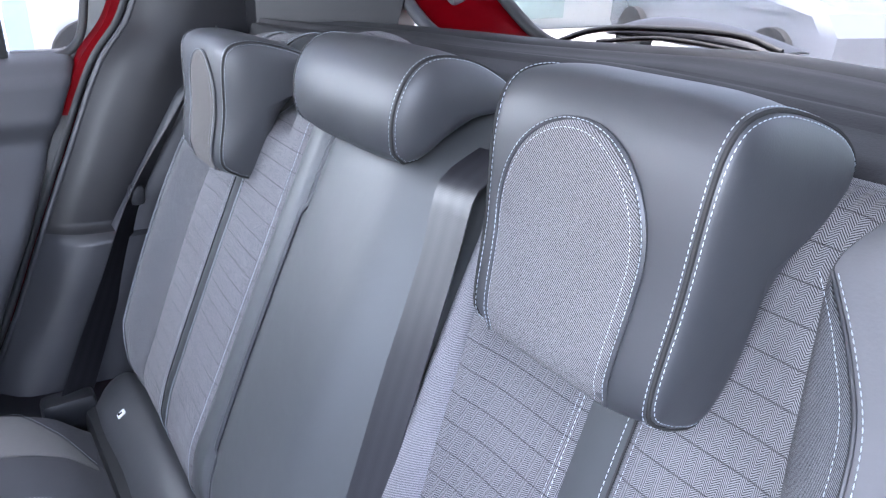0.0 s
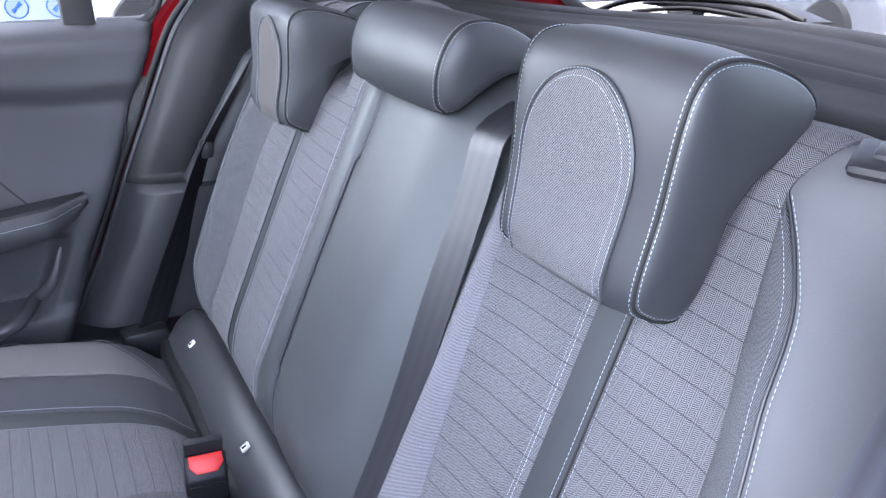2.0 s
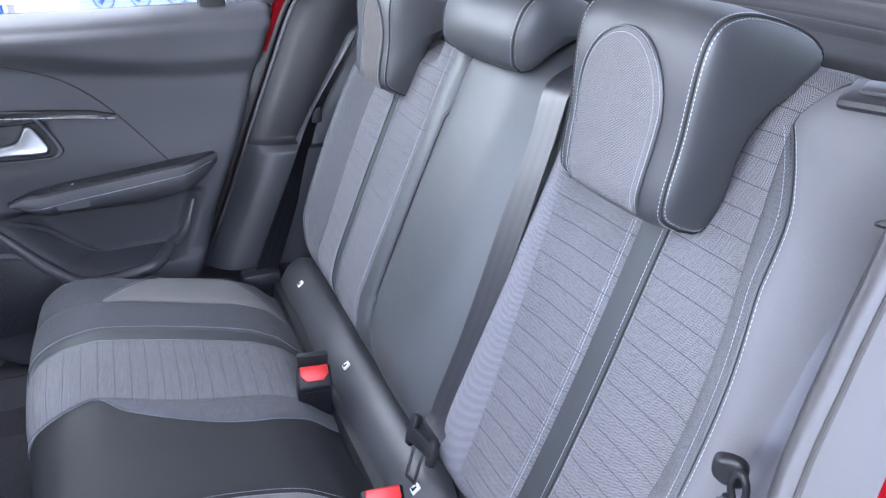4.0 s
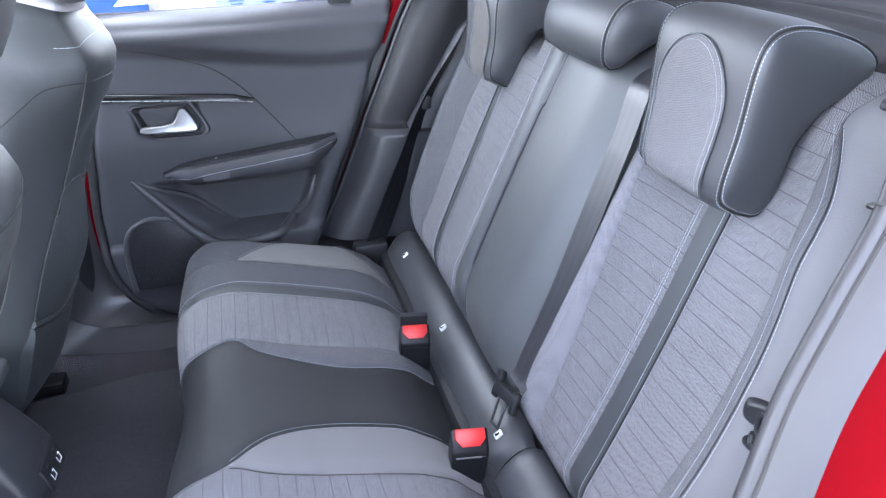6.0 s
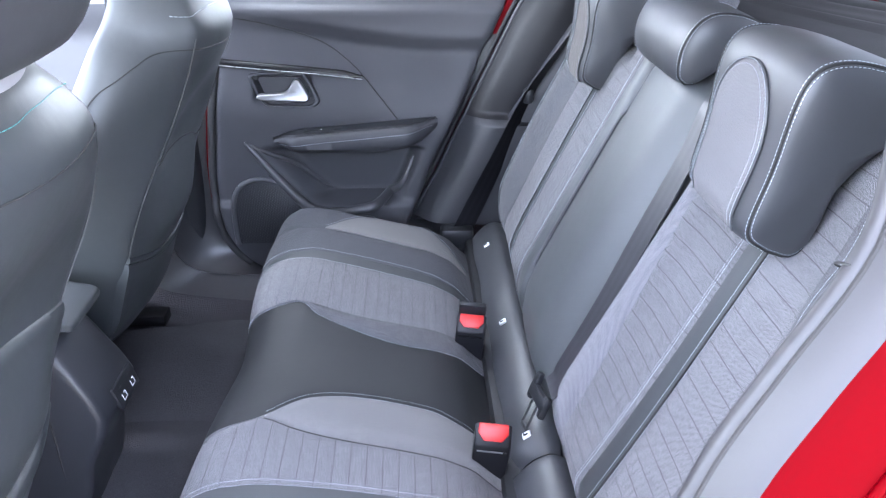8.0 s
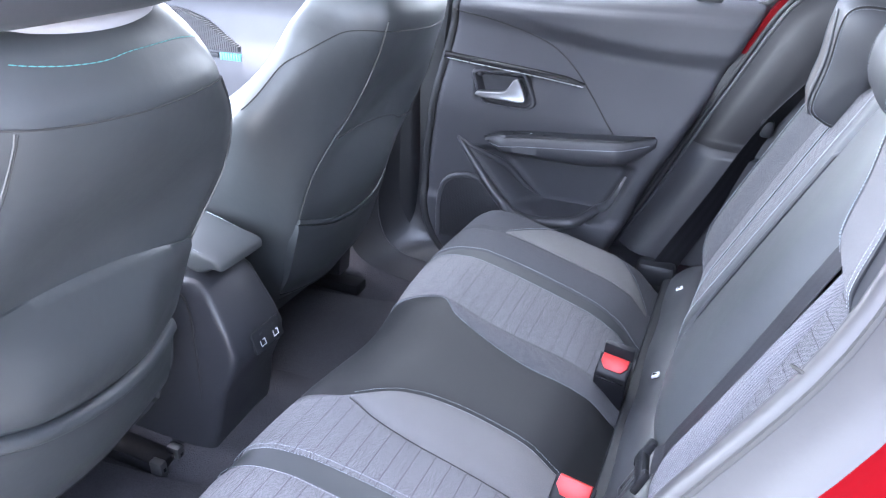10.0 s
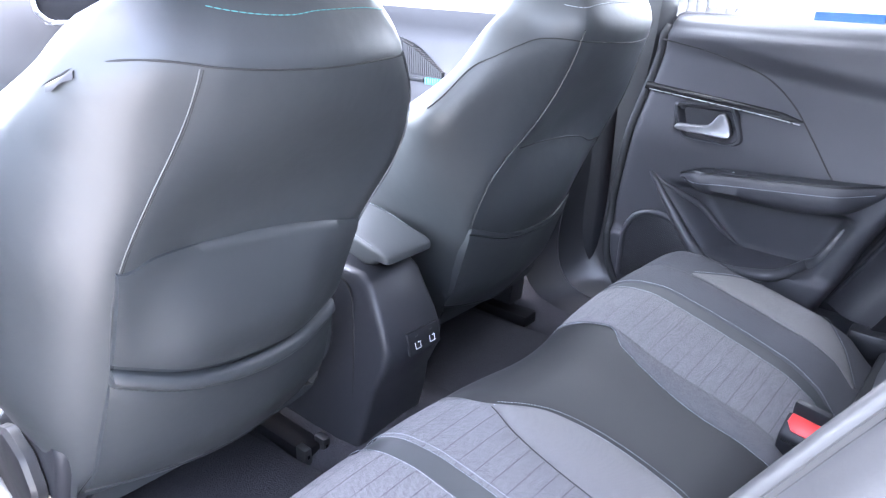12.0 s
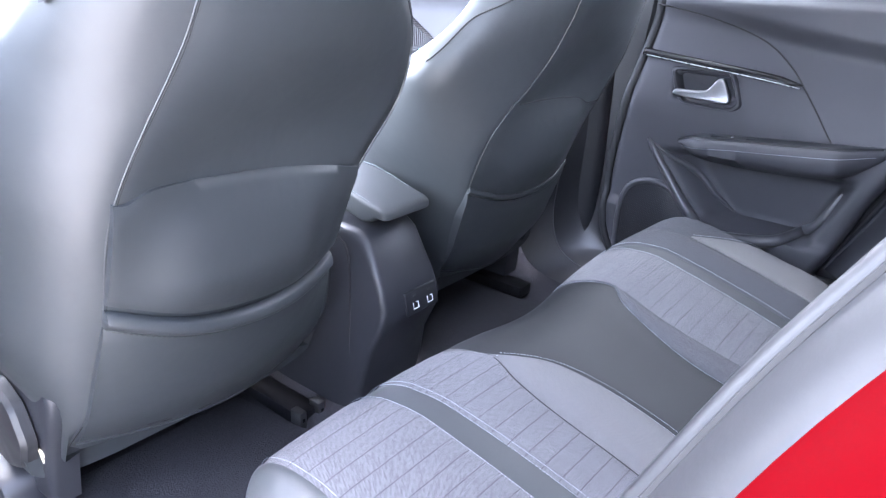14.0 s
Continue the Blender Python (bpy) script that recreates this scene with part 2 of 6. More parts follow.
def grid_mesh(pts, uvs=None, closed_u=False, closed_v=False):
    """A bmesh of a grid of places pts[i][j]."""
    bm = bmesh.new()
    lay = bm.loops.layers.uv.new("UVMap")
    vs = [[bm.verts.new(p) for p in row] for row in pts]
    ni, nj = len(pts), len(pts[0])
    for i in range(ni if closed_u else ni - 1):
        for j in range(nj if closed_v else nj - 1):
            idx = [(i, j), ((i + 1) % ni, j), ((i + 1) % ni, (j + 1) % nj), (i, (j + 1) % nj)]
            try:
                f = bm.faces.new([vs[a][b] for a, b in idx])
            except ValueError:
                continue
            if uvs:
                for lp, (a, b) in zip(f.loops, idx):
                    lp[lay].uv = uvs[a][b]
    return bm


def panel(name, surf, a, b, mat, parent, nu=10, nv=40, puff=0.004, skirt=0.012, label="", swap=False):
    """An upholstery piece between the curves a and b of surf's own coordinates, with turned-in edges."""
    pts, uvs = [], []
    cols = [(0.0, -skirt)] + [(i / nu, None) for i in range(nu + 1)] + [(1.0, -skirt)]
    rows = [(0.0, -skirt)] + [(j / nv, None) for j in range(nv + 1)] + [(1.0, -skirt)]
    for u, hu in cols:
        rp, ru = [], []
        for v, hv in rows:
            p, q = a(v), b(v)
            c = p + (q - p) * u
            width = float(np.linalg.norm(q - p))
            e = min(u, 1 - u) * width
            rise = 1 - math.exp(-e / 0.006)
            h = puff * rise if hu is None and hv is None else -skirt
            rp.append(surf(float(c[0]), float(c[1]), h))
            ru.append((float(c[1]), float(c[0])) if swap else (float(c[0]), float(c[1])))
        pts.append(rp)
        uvs.append(ru)
    bm = grid_mesh(pts, uvs)
    bmesh.ops.remove_doubles(bm, verts=bm.verts, dist=1e-5)
    return finish(name, bm, mat, parent, label, sharp=60)


def tube(name, points, radius, mat, parent=None, sides=8, label="", squash=1.0, cap=True):
    """A round rod along places; radius may be a list."""
    n = len(points)
    pts = [Vector(p) for p in points]
    rings = []
    ref = None
    for i, p in enumerate(pts):
        d = (pts[min(i + 1, n - 1)] - pts[max(i - 1, 0)]).normalized()
        if ref is None:
            ref = d.orthogonal().normalized()
        ref = (ref - d * ref.dot(d)).normalized()
        w = d.cross(ref)
        r = radius[i] if isinstance(radius, (list, tuple)) else radius
        rings.append([p + ref * (r * math.cos(2 * math.pi * k / sides)) + w * (r * squash * math.sin(2 * math.pi * k / sides)) for k in range(sides)])
    bm = grid_mesh(rings, closed_v=True)
    if cap:
        bm.verts.ensure_lookup_table()
        bm.faces.new([bm.verts[k] for k in range(sides)])
        bm.faces.new([bm.verts[(n - 1) * sides + k] for k in range(sides)])
    return finish(name, bm, mat, parent, label, sharp=50)


def on_surf(surf, c, n, h=0.0):
    return [surf(float(p[0]), float(p[1]), h) for p in (c(i / n) for i in range(n + 1))]


def seam(name, surf, c, mat, parent, r=0.0013, n=60, h=0.001, label=""):
    return tube(name, on_surf(surf, c, n, h), r, mat, parent, 6, label)


def stitches(surf, c, parent, mat=None, h=0.004, dash=0.0030, gap=0.0012, wide=0.00060, name="stitching", label="", shift=0.0):
    """Raised thread dashes along a curve of surf."""
    pts = on_surf(surf, c, 300, h)
    length = [0.0]
    for p, q in zip(pts, pts[1:]):
        length.append(length[-1] + (q - p).length)

    def at(d):
        i = min(max(int(np.searchsorted(length, d)) - 1, 0), len(pts) - 2)
        f = (d - length[i]) / max(length[i + 1] - length[i], 1e-9)
        return pts[i].lerp(pts[i + 1], min(max(f, 0), 1))

    verts, faces = [], []
    d = 0.001 + shift
    while d + dash < length[-1]:
        p, q = at(d), at(d + dash)
        ax = (q - p).normalized()
        side = ax.orthogonal().normalized()
        up = ax.cross(side)
        k = len(verts)
        for at_, s in ((p, 0.5), (p.lerp(q, 0.5), 1.0), (q, 0.5)):
            for a_ in (0, 1, 2, 3):
                ang = math.pi / 4 + a_ * math.pi / 2
                verts.append(at_ + (side * math.cos(ang) + up * math.sin(ang)) * wide * 0.7 * s)
        for r in (0, 4):
            for a_ in range(4):
                b_ = (a_ + 1) % 4
                faces.append((k + r + a_, k + r + b_, k + r + 4 + b_, k + r + 4 + a_))
        d += dash + gap
    me = bpy.data.meshes.new(name)
    me.from_pydata([tuple(v) for v in verts], [], faces)
    me.materials.append(mat or THREAD)
    me.polygons.foreach_set("use_smooth", [True] * len(me.polygons))
    ob = new(name, me)
    ob.parent = parent
    if label:
        ob["label"] = label
    return ob


def box(name, lo, hi, mat, parent=None, bevel=0.004, label="", segments=2, m=None, taper=None):
    """A rounded block between two corners, placed by m; taper narrows its top."""
    bm = bmesh.new()
    bmesh.ops.create_cube(bm, size=1.0)
    lo, hi = Vector(lo), Vector(hi)
    mid, ext = (lo + hi) / 2, hi - lo
    for v in bm.verts:
        k = 1.0 if taper is None or v.co.z < 0 else taper
        v.co = Vector((mid.x + v.co.x * ext.x * k, mid.y + v.co.y * ext.y * k, mid.z + v.co.z * ext.z))
    if bevel:
        bmesh.ops.bevel(bm, geom=list(bm.edges), offset=bevel, segments=segments, profile=0.5, affect="EDGES")
    if m is not None:
        bmesh.ops.transform(bm, matrix=m, verts=bm.verts)
    return finish(name, bm, mat, parent, label, sharp=35)


def prism(name, outline, place, depth, mat, parent=None, bevel=0.003, label="", segments=2, sharp=35):
    """A slab with an outline of (a, b) pairs; place(a, b, h) gives places, h from 0 to depth."""
    bm = bmesh.new()
    lo = [bm.verts.new(place(a, b, 0.0)) for a, b in outline]
    hi = [bm.verts.new(place(a, b, depth)) for a, b in outline]
    n = len(outline)
    bm.faces.new(lo)
    top = bm.faces.new(hi)
    for i in range(n):
        bm.faces.new([lo[i], lo[(i + 1) % n], hi[(i + 1) % n], hi[i]])
    bmesh.ops.recalc_face_normals(bm, faces=bm.faces)
    if bevel:
        bmesh.ops.bevel(bm, geom=list(top.edges), offset=bevel, segments=segments, profile=0.5, affect="EDGES")
    return finish(name, bm, mat, parent, label, sharp=sharp)


def loft(name, rings, mat, parent=None, label="", sharp=45, cap=True):
    """A skin over closed rings of places."""
    bm = grid_mesh(rings, closed_v=True)
    bm.verts.ensure_lookup_table()
    n = len(rings[0])
    if cap:
        for base in (0, (len(rings) - 1) * n):
            mid = bm.verts.new(sum((bm.verts[base + k].co for k in range(n)), Vector()) / n)
            bm.verts.ensure_lookup_table()
            for k in range(n):
                bm.faces.new([bm.verts[base + k], bm.verts[base + (k + 1) % n], mid])
    return finish(name, bm, mat, parent, label, sharp)


def ribbon(name, points, across, width, thick, mat, parent=None, label=""):
    """A strap of webbing along places; across gives its side direction at each."""
    rings, uvs, d = [], [], 0.0
    prev = None
    for i, p in enumerate(points):
        p = Vector(p)
        ax = (Vector(points[min(i + 1, len(points) - 1)]) - Vector(points[max(i - 1, 0)])).normalized()
        w = Vector(across[i] if isinstance(across, list) else across)
        w = (w - ax * w.dot(ax)).normalized()
        up = ax.cross(w)
        d += (p - prev).length if prev is not None else 0
        prev = p
        half = width / 2
        row = [(-half, -thick), (-half, thick), (-half * 0.5, thick * 1.3), (0, thick), (half * 0.5, thick * 1.3), (half, thick), (half, -thick), (0, -thick)]
        rings.append([p + w * a + up * b for a, b in row])
        uvs.append([(a + half, d) for a, _ in row])
    bm = grid_mesh(rings, uvs, closed_v=True)
    return finish(name, bm, mat, parent, label, sharp=50)


# ---- the rear seat: frames of its surfaces ----
RECLINE = radians(24.0)
B_UP = v3(math.sin(RECLINE), 0, math.cos(RECLINE))
B_OUT = v3(-math.cos(RECLINE), 0, math.sin(RECLINE))
B_ORIGIN = v3(0.03, 0, 0.40)
TOP_START, TOP_R = 0.515, 0.045
MID = 0.02


PIPE_NEAR = lerp_table([(0.0, -0.425), (0.10, -0.438), (0.209, -0.444), (0.283, -0.440), (0.349, -0.431), (0.41, -0.416), (0.437, -0.410), (0.46, -0.398), (0.487, -0.380), (0.51, -0.362), (0.55, -0.3735), (0.60, -0.385)])
PIPE_FAR = lerp_table([(0.0, 0.470), (0.10, 0.500), (0.20, 0.515), (0.30, 0.515), (0.39, 0.497), (0.455, 0.455), (0.502, 0.428), (0.572, 0.44), (0.60, 0.45)])


def back_shape(y, s):
    """How far the cushioning stands forward of the backrest's plane."""
    d = 0.0
    near = y < 0
    o = y - PIPE_NEAR(s) if near else PIPE_FAR(s) - y
    lift = 0.028 * smooth(0.0, 0.10, s) * smooth(0.53, 0.38, s)
    d += lift * smooth(0.055, 0.0, o) if o > 0 else lift - min(0.16, 0.55 * abs(o) + (abs(o) / 0.072) ** 3 * 0.05) * (1 - 0.88 * smooth(0.43, 0.53, s))
    if near:
        d += 0.016 * math.exp(-(((y + 0.147) / 0.030) ** 2)) * smooth(0.0, 0.1, s) * smooth(0.56, 0.48, s)
    d += 0.030 * smooth(-0.13, -0.02, y) * smooth(0.47, 0.12, y) * smooth(-0.02, 0.10, s)
    if -0.122 < y < 0.112:
        c = (y + 0.005) / 0.117
        d += 0.010 * (1 - c * c) ** 0.7 - 0.006
    d -= 0.045 * smooth(0.465, 0.53, s) * smooth(-0.135, -0.105, y) * smooth(0.17, 0.13, y)
    d -= 0.040 * smooth(0.43, 0.50, s) * smooth(0.19, 0.22, y) * smooth(0.32, 0.29, y)
    if s < 0.05:
        d -= 0.03 * (1 - s / 0.05) ** 2 if s > -0.05 else 0.12
    return d


def back(y, s, h=0.0):
    d = back_shape(y, s) + h
    if s > TOP_START:
        f = (s - TOP_START) / TOP_R
        return B_ORIGIN + v3(0, y, 0) + B_UP * (TOP_START + (TOP_R + d) * math.sin(f)) + B_OUT * (-TOP_R + (TOP_R + d) * math.cos(f))
    return B_ORIGIN + v3(0, y, 0) + B_UP * s + B_OUT * d


TOP = TOP_START + TOP_R * 1.75
INNER_EDGE = [(-0.118, 0.0), (-0.114, 0.10), (-0.115, 0.25), (-0.116, 0.39), (-0.118, 0.46), (-0.124, TOP)]
INNER_SEAM = [(-0.178, 0.0), (-0.178, 0.10), (-0.168, 0.22), (-0.158, 0.33), (-0.150, 0.42), (-0.150, TOP)]
STRIPE_IN = [(-0.268, 0.0), (-0.272, 0.13), (-0.270, 0.25), (-0.263, 0.39), (-0.260, 0.50), (-0.260, TOP)]
STRIPE_OUT = [(-0.306, 0.0), (-0.307, 0.13), (-0.304, 0.25), (-0.297, 0.39), (-0.294, 0.50), (-0.294, TOP)]
FABRIC_OUT = [(-0.390, 0.0), (-0.402, 0.15), (-0.409, 0.25), (-0.404, 0.31), (-0.393, 0.38), (-0.380, 0.43), (-0.370, 0.475), (-0.361, 0.51), (-0.365, 0.528), (-0.3725, 0.55), (-0.384, TOP)]
PIPE = [(PIPE_NEAR(s), s) for s in (0.0, 0.08, 0.15, 0.21, 0.27, 0.33, 0.39, 0.44, 0.475, 0.51, 0.54, 0.572, TOP)]
OUTER = [(PIPE_NEAR(s) - 0.085 - 0.035 * smooth(0.45, 0.53, s), s) for s in (0.0, 0.08, 0.15, 0.21, 0.27, 0.33, 0.39, 0.455, 0.502, 0.54, 0.572, TOP)]
FAR_SET = {
    "edge": [(0.050, 0.0), (0.085, 0.02), (0.106, 0.07), (0.114, 0.15), (0.115, 0.28), (0.112, 0.39), (0.108, 0.46), (0.106, TOP)],
    "seam": [(0.168, 0.0), (0.162, 0.10), (0.157, 0.25), (0.153, 0.39), (0.150, 0.46), (0.150, TOP)],
    "in": [(0.292, 0.0), (0.300, 0.10), (0.302, 0.25), (0.299, 0.39), (0.297, TOP)],
    "out": [(0.322, 0.0), (0.332, 0.10), (0.335, 0.25), (0.332, 0.39), (0.330, TOP)],
    "fabric": [(0.437, 0.0), (0.448, 0.13), (0.455, 0.21), (0.458, 0.30), (0.445, 0.38), (0.422, 0.44), (0.415, 0.50), (0.43, 0.57), (0.44, TOP)],
    "pipe": [(PIPE_FAR(s), s) for s in (0.0, 0.05, 0.10, 0.20, 0.30, 0.39, 0.455, 0.502, 0.54, 0.572, TOP)],
    "outer": [(PIPE_FAR(s) + 0.07, s) for s in (0.0, 0.05, 0.10, 0.20, 0.30, 0.39, 0.455, 0.502, 0.54, 0.572, TOP)],
}
NEAR_SET = {"edge": INNER_EDGE, "seam": INNER_SEAM, "in": STRIPE_IN, "out": STRIPE_OUT, "fabric": FABRIC_OUT, "pipe": PIPE, "outer": OUTER}


def outer_seat_panels(parent, lines, sign):
    """Cover pieces of one outer seat; sign is -1 where the seat lies on the near side."""
    part_list = (
        ("inner_bolster", "edge", "seam", PALE_TWILL if sign < 0 else LIT_LEATHER, 6, 0.005, "pale grey twill bolster" if sign < 0 else "charcoal leatherette bolster"),
        ("inner_fabric", "seam", "in", HERRING, 10, 0.004, "grey herringbone fabric"),
        ("stripe", "in", "out", STRIPE, 5, 0.003, "smooth charcoal stripe"),
        ("outer_fabric", "out", "fabric", HERRING, 12, 0.004, "grey herringbone fabric"),
        ("side_bolster", "fabric", "pipe", BOLSTER_TWILL, 6, 0.004, "grey twill bolster edge"),
        ("side_panel", "pipe", "outer", SIDE, 12, 0.004, "charcoal leatherette side"),
    )
    for name, a, b, mat, nu, puff, label in part_list:
        panel(name, back, curve(lines[a]), curve(lines[b]), mat, parent, nu, 60, puff, 0.014, label)
    off = lambda key, k: curve([(y - sign * k, s) for y, s in lines[key]])  # noqa: E731
    for key, k, w in (("in", 0.0045, 0.00052), ("in", 0.0085, 0.00030), ("out", 0.004, 0.00050), ("out", -0.0055, 0.00036)):
        stitches(back, off(key, k), parent, h=0.0040, wide=w)
    pipe = [p for p in lines["pipe"] if p[1] < (0.515 if sign < 0 else 9)]
    off_pipe = lambda k: curve([(y - sign * k, s) for y, s in pipe])  # noqa: E731
    stitches(back, off_pipe(0.006), parent, h=0.0045, wide=0.00034, dash=0.0024)
    stitches(back, off_pipe(-0.004), parent, h=0.0045, wide=0.00058)
    if sign > 0:
        stitches(back, off("seam", -0.004), parent, h=0.0048)
    seam("piping", back, off_pipe(0.0), BLACK_LEATHER, parent, 0.0012, 70, 0.002)
    seam("seam_cord", back, off("out", 0.0), DARK_THREAD, parent, 0.0010, 60, 0.002)


def back_core(parent, y0, y1, name="core"):
    """The padded body behind the cover pieces."""
    rings = []
    n = 14
    for k in range(n + 1):
        y = y0 + (y1 - y0) * k / n
        ring = []
        prof = [(-0.03, -0.045)] + [(0.02 + 0.06 * j, None) for j in range(9)] + [(0.55, None), (0.60, None), (0.50, -0.12), (0.25, -0.13), (-0.03, -0.12)]
        for s, d in prof:
            if d is None:
                ring.append(back(y, s, -0.012))
            else:
                ring.append(B_ORIGIN + v3(0, y, 0) + B_UP * s + B_OUT * d)
        rings.append(ring)
    return loft(name, rings, BLACK_LEATHER, parent, sharp=60)


near_seat = thing("single_bench", "grey herringbone and charcoal leatherette rear single backrest", "car seat", group="rear backrests")
back_core(near_seat, -0.49, -0.130)
outer_seat_panels(near_seat, NEAR_SET, -1)

wide_seat = thing("double_bench", "wide rear backrest, herringbone fabric with charcoal leatherette centre", "car seat", group="rear backrests")
back_core(wide_seat, -0.122, 0.54)
outer_seat_panels(wide_seat, FAR_SET, 1)
CENTRE_IN = [(-0.075, 0.012), (-0.105, 0.03), (-0.117, 0.10), (-0.120, 0.25), (-0.122, 0.39), (-0.122, 0.46), (-0.122, TOP)]
CENTRE_OUT = [(0.050, 0.012)] + FAR_SET["edge"][1:]
panel("centre_panel", back, curve(CENTRE_IN), curve(CENTRE_OUT), LIT_LEATHER, wide_seat, 24, 50, 0.006, 0.014, "smooth charcoal leatherette centre")
seam("piping", back, curve(CENTRE_OUT), BLACK_LEATHER, wide_seat, 0.003, 60, 0.002)


# ---- headrests ----
def headrest(name, label, yc, half, profile, mat, patch=None, thread=0.00054, cloth=None):
    """A cushion with the given side profile in (s, d), swept across the seat and rounded at its ends."""
    ob = thing(name, label, "headrest", group="rear headrests")
    prof = curve(profile + [profile[0]])
    n, m = 56, 40
    ctr = np.mean(np.array(profile), axis=0)

    def place(y, s, d):
        return B_ORIGIN + v3(0, y, 0) + B_UP * s + B_OUT * d

    rings = []
    for i in range(m + 1):
        g = -1 + 2 * i / m
        f = math.copysign(0.86 * abs(g) / 0.62 if abs(g) < 0.62 else 0.86 + 0.14 * math.sin((abs(g) - 0.62) / 0.38 * math.pi / 2), g)
        k = 1 - 0.07 * max(0.0, (abs(f) - 0.35) / 0.51) ** 2.2 if abs(f) <= 0.8601 else 0.93 * math.cos((abs(g) - 0.62) / 0.38 * math.pi / 2)
        k = max(k, 0.02)
        ring = []
        for j in range(n):
            p = prof(j / n)
            q = ctr + (p - ctr) * k
            lower = smooth(0.55, 0.40, q[0])
            ring.append(place(yc + half * f * (1 - 0.07 * lower), q[0], q[1]))
        rings.append(ring)
    cushion = loft("cushion", rings, mat, ob, sharp=70)
    # side covers: a bulged cheek inside a welted seam at each end
    for sign in (-1, 1):
        loop = []
        for j in range(n + 1):
            p = prof((j % n) / n)
            q = ctr + (p - ctr) * 0.935
            lower = smooth(0.55, 0.40, q[0])
            loop.append(place(yc + sign * half * 0.86 * (1 - 0.07 * lower), q[0], q[1]))
        tube("piping", loop, 0.0014, DARK_THREAD, cushion, 6)
        for k in (0.832, 0.887):
            def path(y, v, h, k=k):
                p = prof(y)
                q = ctr + (p - ctr) * (0.954 if k < 0.85 else 0.908)
                lower = smooth(0.55, 0.40, q[0])
                return place(yc + sign * half * k * (1 - 0.07 * lower), q[0], q[1])
            stitches(path, curve([(0.0, 0.0), (1.0, 0.0)]), cushion, h=0, dash=0.0025, gap=0.0012, wide=thread)
    if patch:
        mid, wid, s0, s1 = patch
        front = lerp_table(sorted((s, d) for s, d in profile if d > 0.045))

        def face(y, s, h):
            f = (y - yc) / half
            k = 1 - 0.07 * max(0.0, (abs(f) - 0.35) / 0.51) ** 2.2
            sm = ctr[0] + (s - ctr[0]) / k
            d = ctr[1] + (front(sm) - ctr[1]) * k
            return place(y, s, d + h + 0.0012 - 0.001 * smooth(s0 + 0.012, s0, s))

        left, right = [], []
        straight = s1 - wid * 1.05
        for k in range(6):
            f = k / 6
            left.append((mid + wid * (0.90 + 0.10 * f), s0 + (straight - s0) * f))
            right.append((mid - wid * (0.90 + 0.10 * f), s0 + (straight - s0) * f))
        for k in range(10):
            a = math.pi / 2 * k / 9
            left.append((mid + wid * math.cos(a) + 1e-5, straight + (s1 - straight) * math.sin(a)))
            right.append((mid - wid * math.cos(a) - 1e-5, straight + (s1 - straight) * math.sin(a)))
        inset = panel("fabric_inset", face, curve(left), curve(right), cloth or TWILL, ob, 12, 40, 0.002, 0.006, "grey twill fabric inset")
        arch = left + right[::-1][1:]
        stitches(face, curve(arch), inset, h=0.002, dash=0.0023, gap=0.0010, wide=thread * 0.9)
        arch2 = [(mid + (y - mid) * 0.90, s0 + (s - s0) * 0.96) for y, s in arch]
        stitches(face, curve(arch2), inset, h=0.003, dash=0.0018, gap=0.0012, wide=thread * 0.6)
        seam("piping", face, curve(arch), BLACK_LEATHER, inset, 0.0018, 80, 0.0)
    return ob


OUTER_PROFILE = [(0.396, 0.032), (0.400, 0.054), (0.415, 0.064), (0.463, 0.077), (0.518, 0.096), (0.545, 0.100), (0.562, 0.091), (0.575, 0.063), (0.582, 0.010), (0.576, -0.022), (0.562, -0.026), (0.545, -0.012), (0.515, 0.006), (0.470, 0.014), (0.420, 0.002), (0.400, 0.008)]
MID_PROFILE = [(0.470, 0.048), (0.476, 0.062), (0.505, 0.076), (0.538, 0.076), (0.560, 0.060), (0.572, 0.022), (0.570, -0.022), (0.560, -0.040), (0.545, -0.030), (0.528, -0.002), (0.500, 0.022), (0.478, 0.036)]
headrest("headrest", "charcoal leatherette rear headrest with grey fabric inset", -0.262, 0.089, OUTER_PROFILE, BLACK_LEATHER, (-0.2575, 0.0550, 0.401, 0.536))
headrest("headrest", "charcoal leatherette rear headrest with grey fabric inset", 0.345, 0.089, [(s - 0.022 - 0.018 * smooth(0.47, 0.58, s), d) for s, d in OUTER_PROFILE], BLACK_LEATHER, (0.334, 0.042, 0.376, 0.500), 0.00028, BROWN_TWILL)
headrest("headrest", "smaller plain charcoal leatherette centre headrest", 0.045, 0.108, MID_PROFILE, BLACK_LEATHER, thread=0.00042)

# ---- the rear bench cushion ----
SLOPE = math.atan(0.25)
C_BACK = v3(-math.cos(SLOPE), 0, math.sin(SLOPE))
C_UP = v3(math.sin(SLOPE), 0, math.cos(SLOPE))
C_ORIGIN = v3(-0.03, 0, 0.357)
FRONT_START, FRONT_R = 0.345, 0.05
FRONT_END = FRONT_START + FRONT_R * 1.62 + 0.14


def cushion_shape(s, y):
    h = 0.0
    for yc in (-0.28, 0.30):
        c = (y - yc) / 0.19
        h += 0.010 * math.exp(-c * c) - 0.004
    h -= 0.012 * math.exp(-(((y - MID) / 0.10) ** 2)) * smooth(0.0, 0.2, s)
    far = max(0.0, y - 0.50)
    near = max(0.0, -0.44 - y)
    h -= (far + near) ** 1.4 * 3.0
    h += 0.012 * smooth(0.36, 0.2, abs(s - 0.2) * 2)
    h -= 0.03 * smooth(0.05, -0.02, s)
    return h


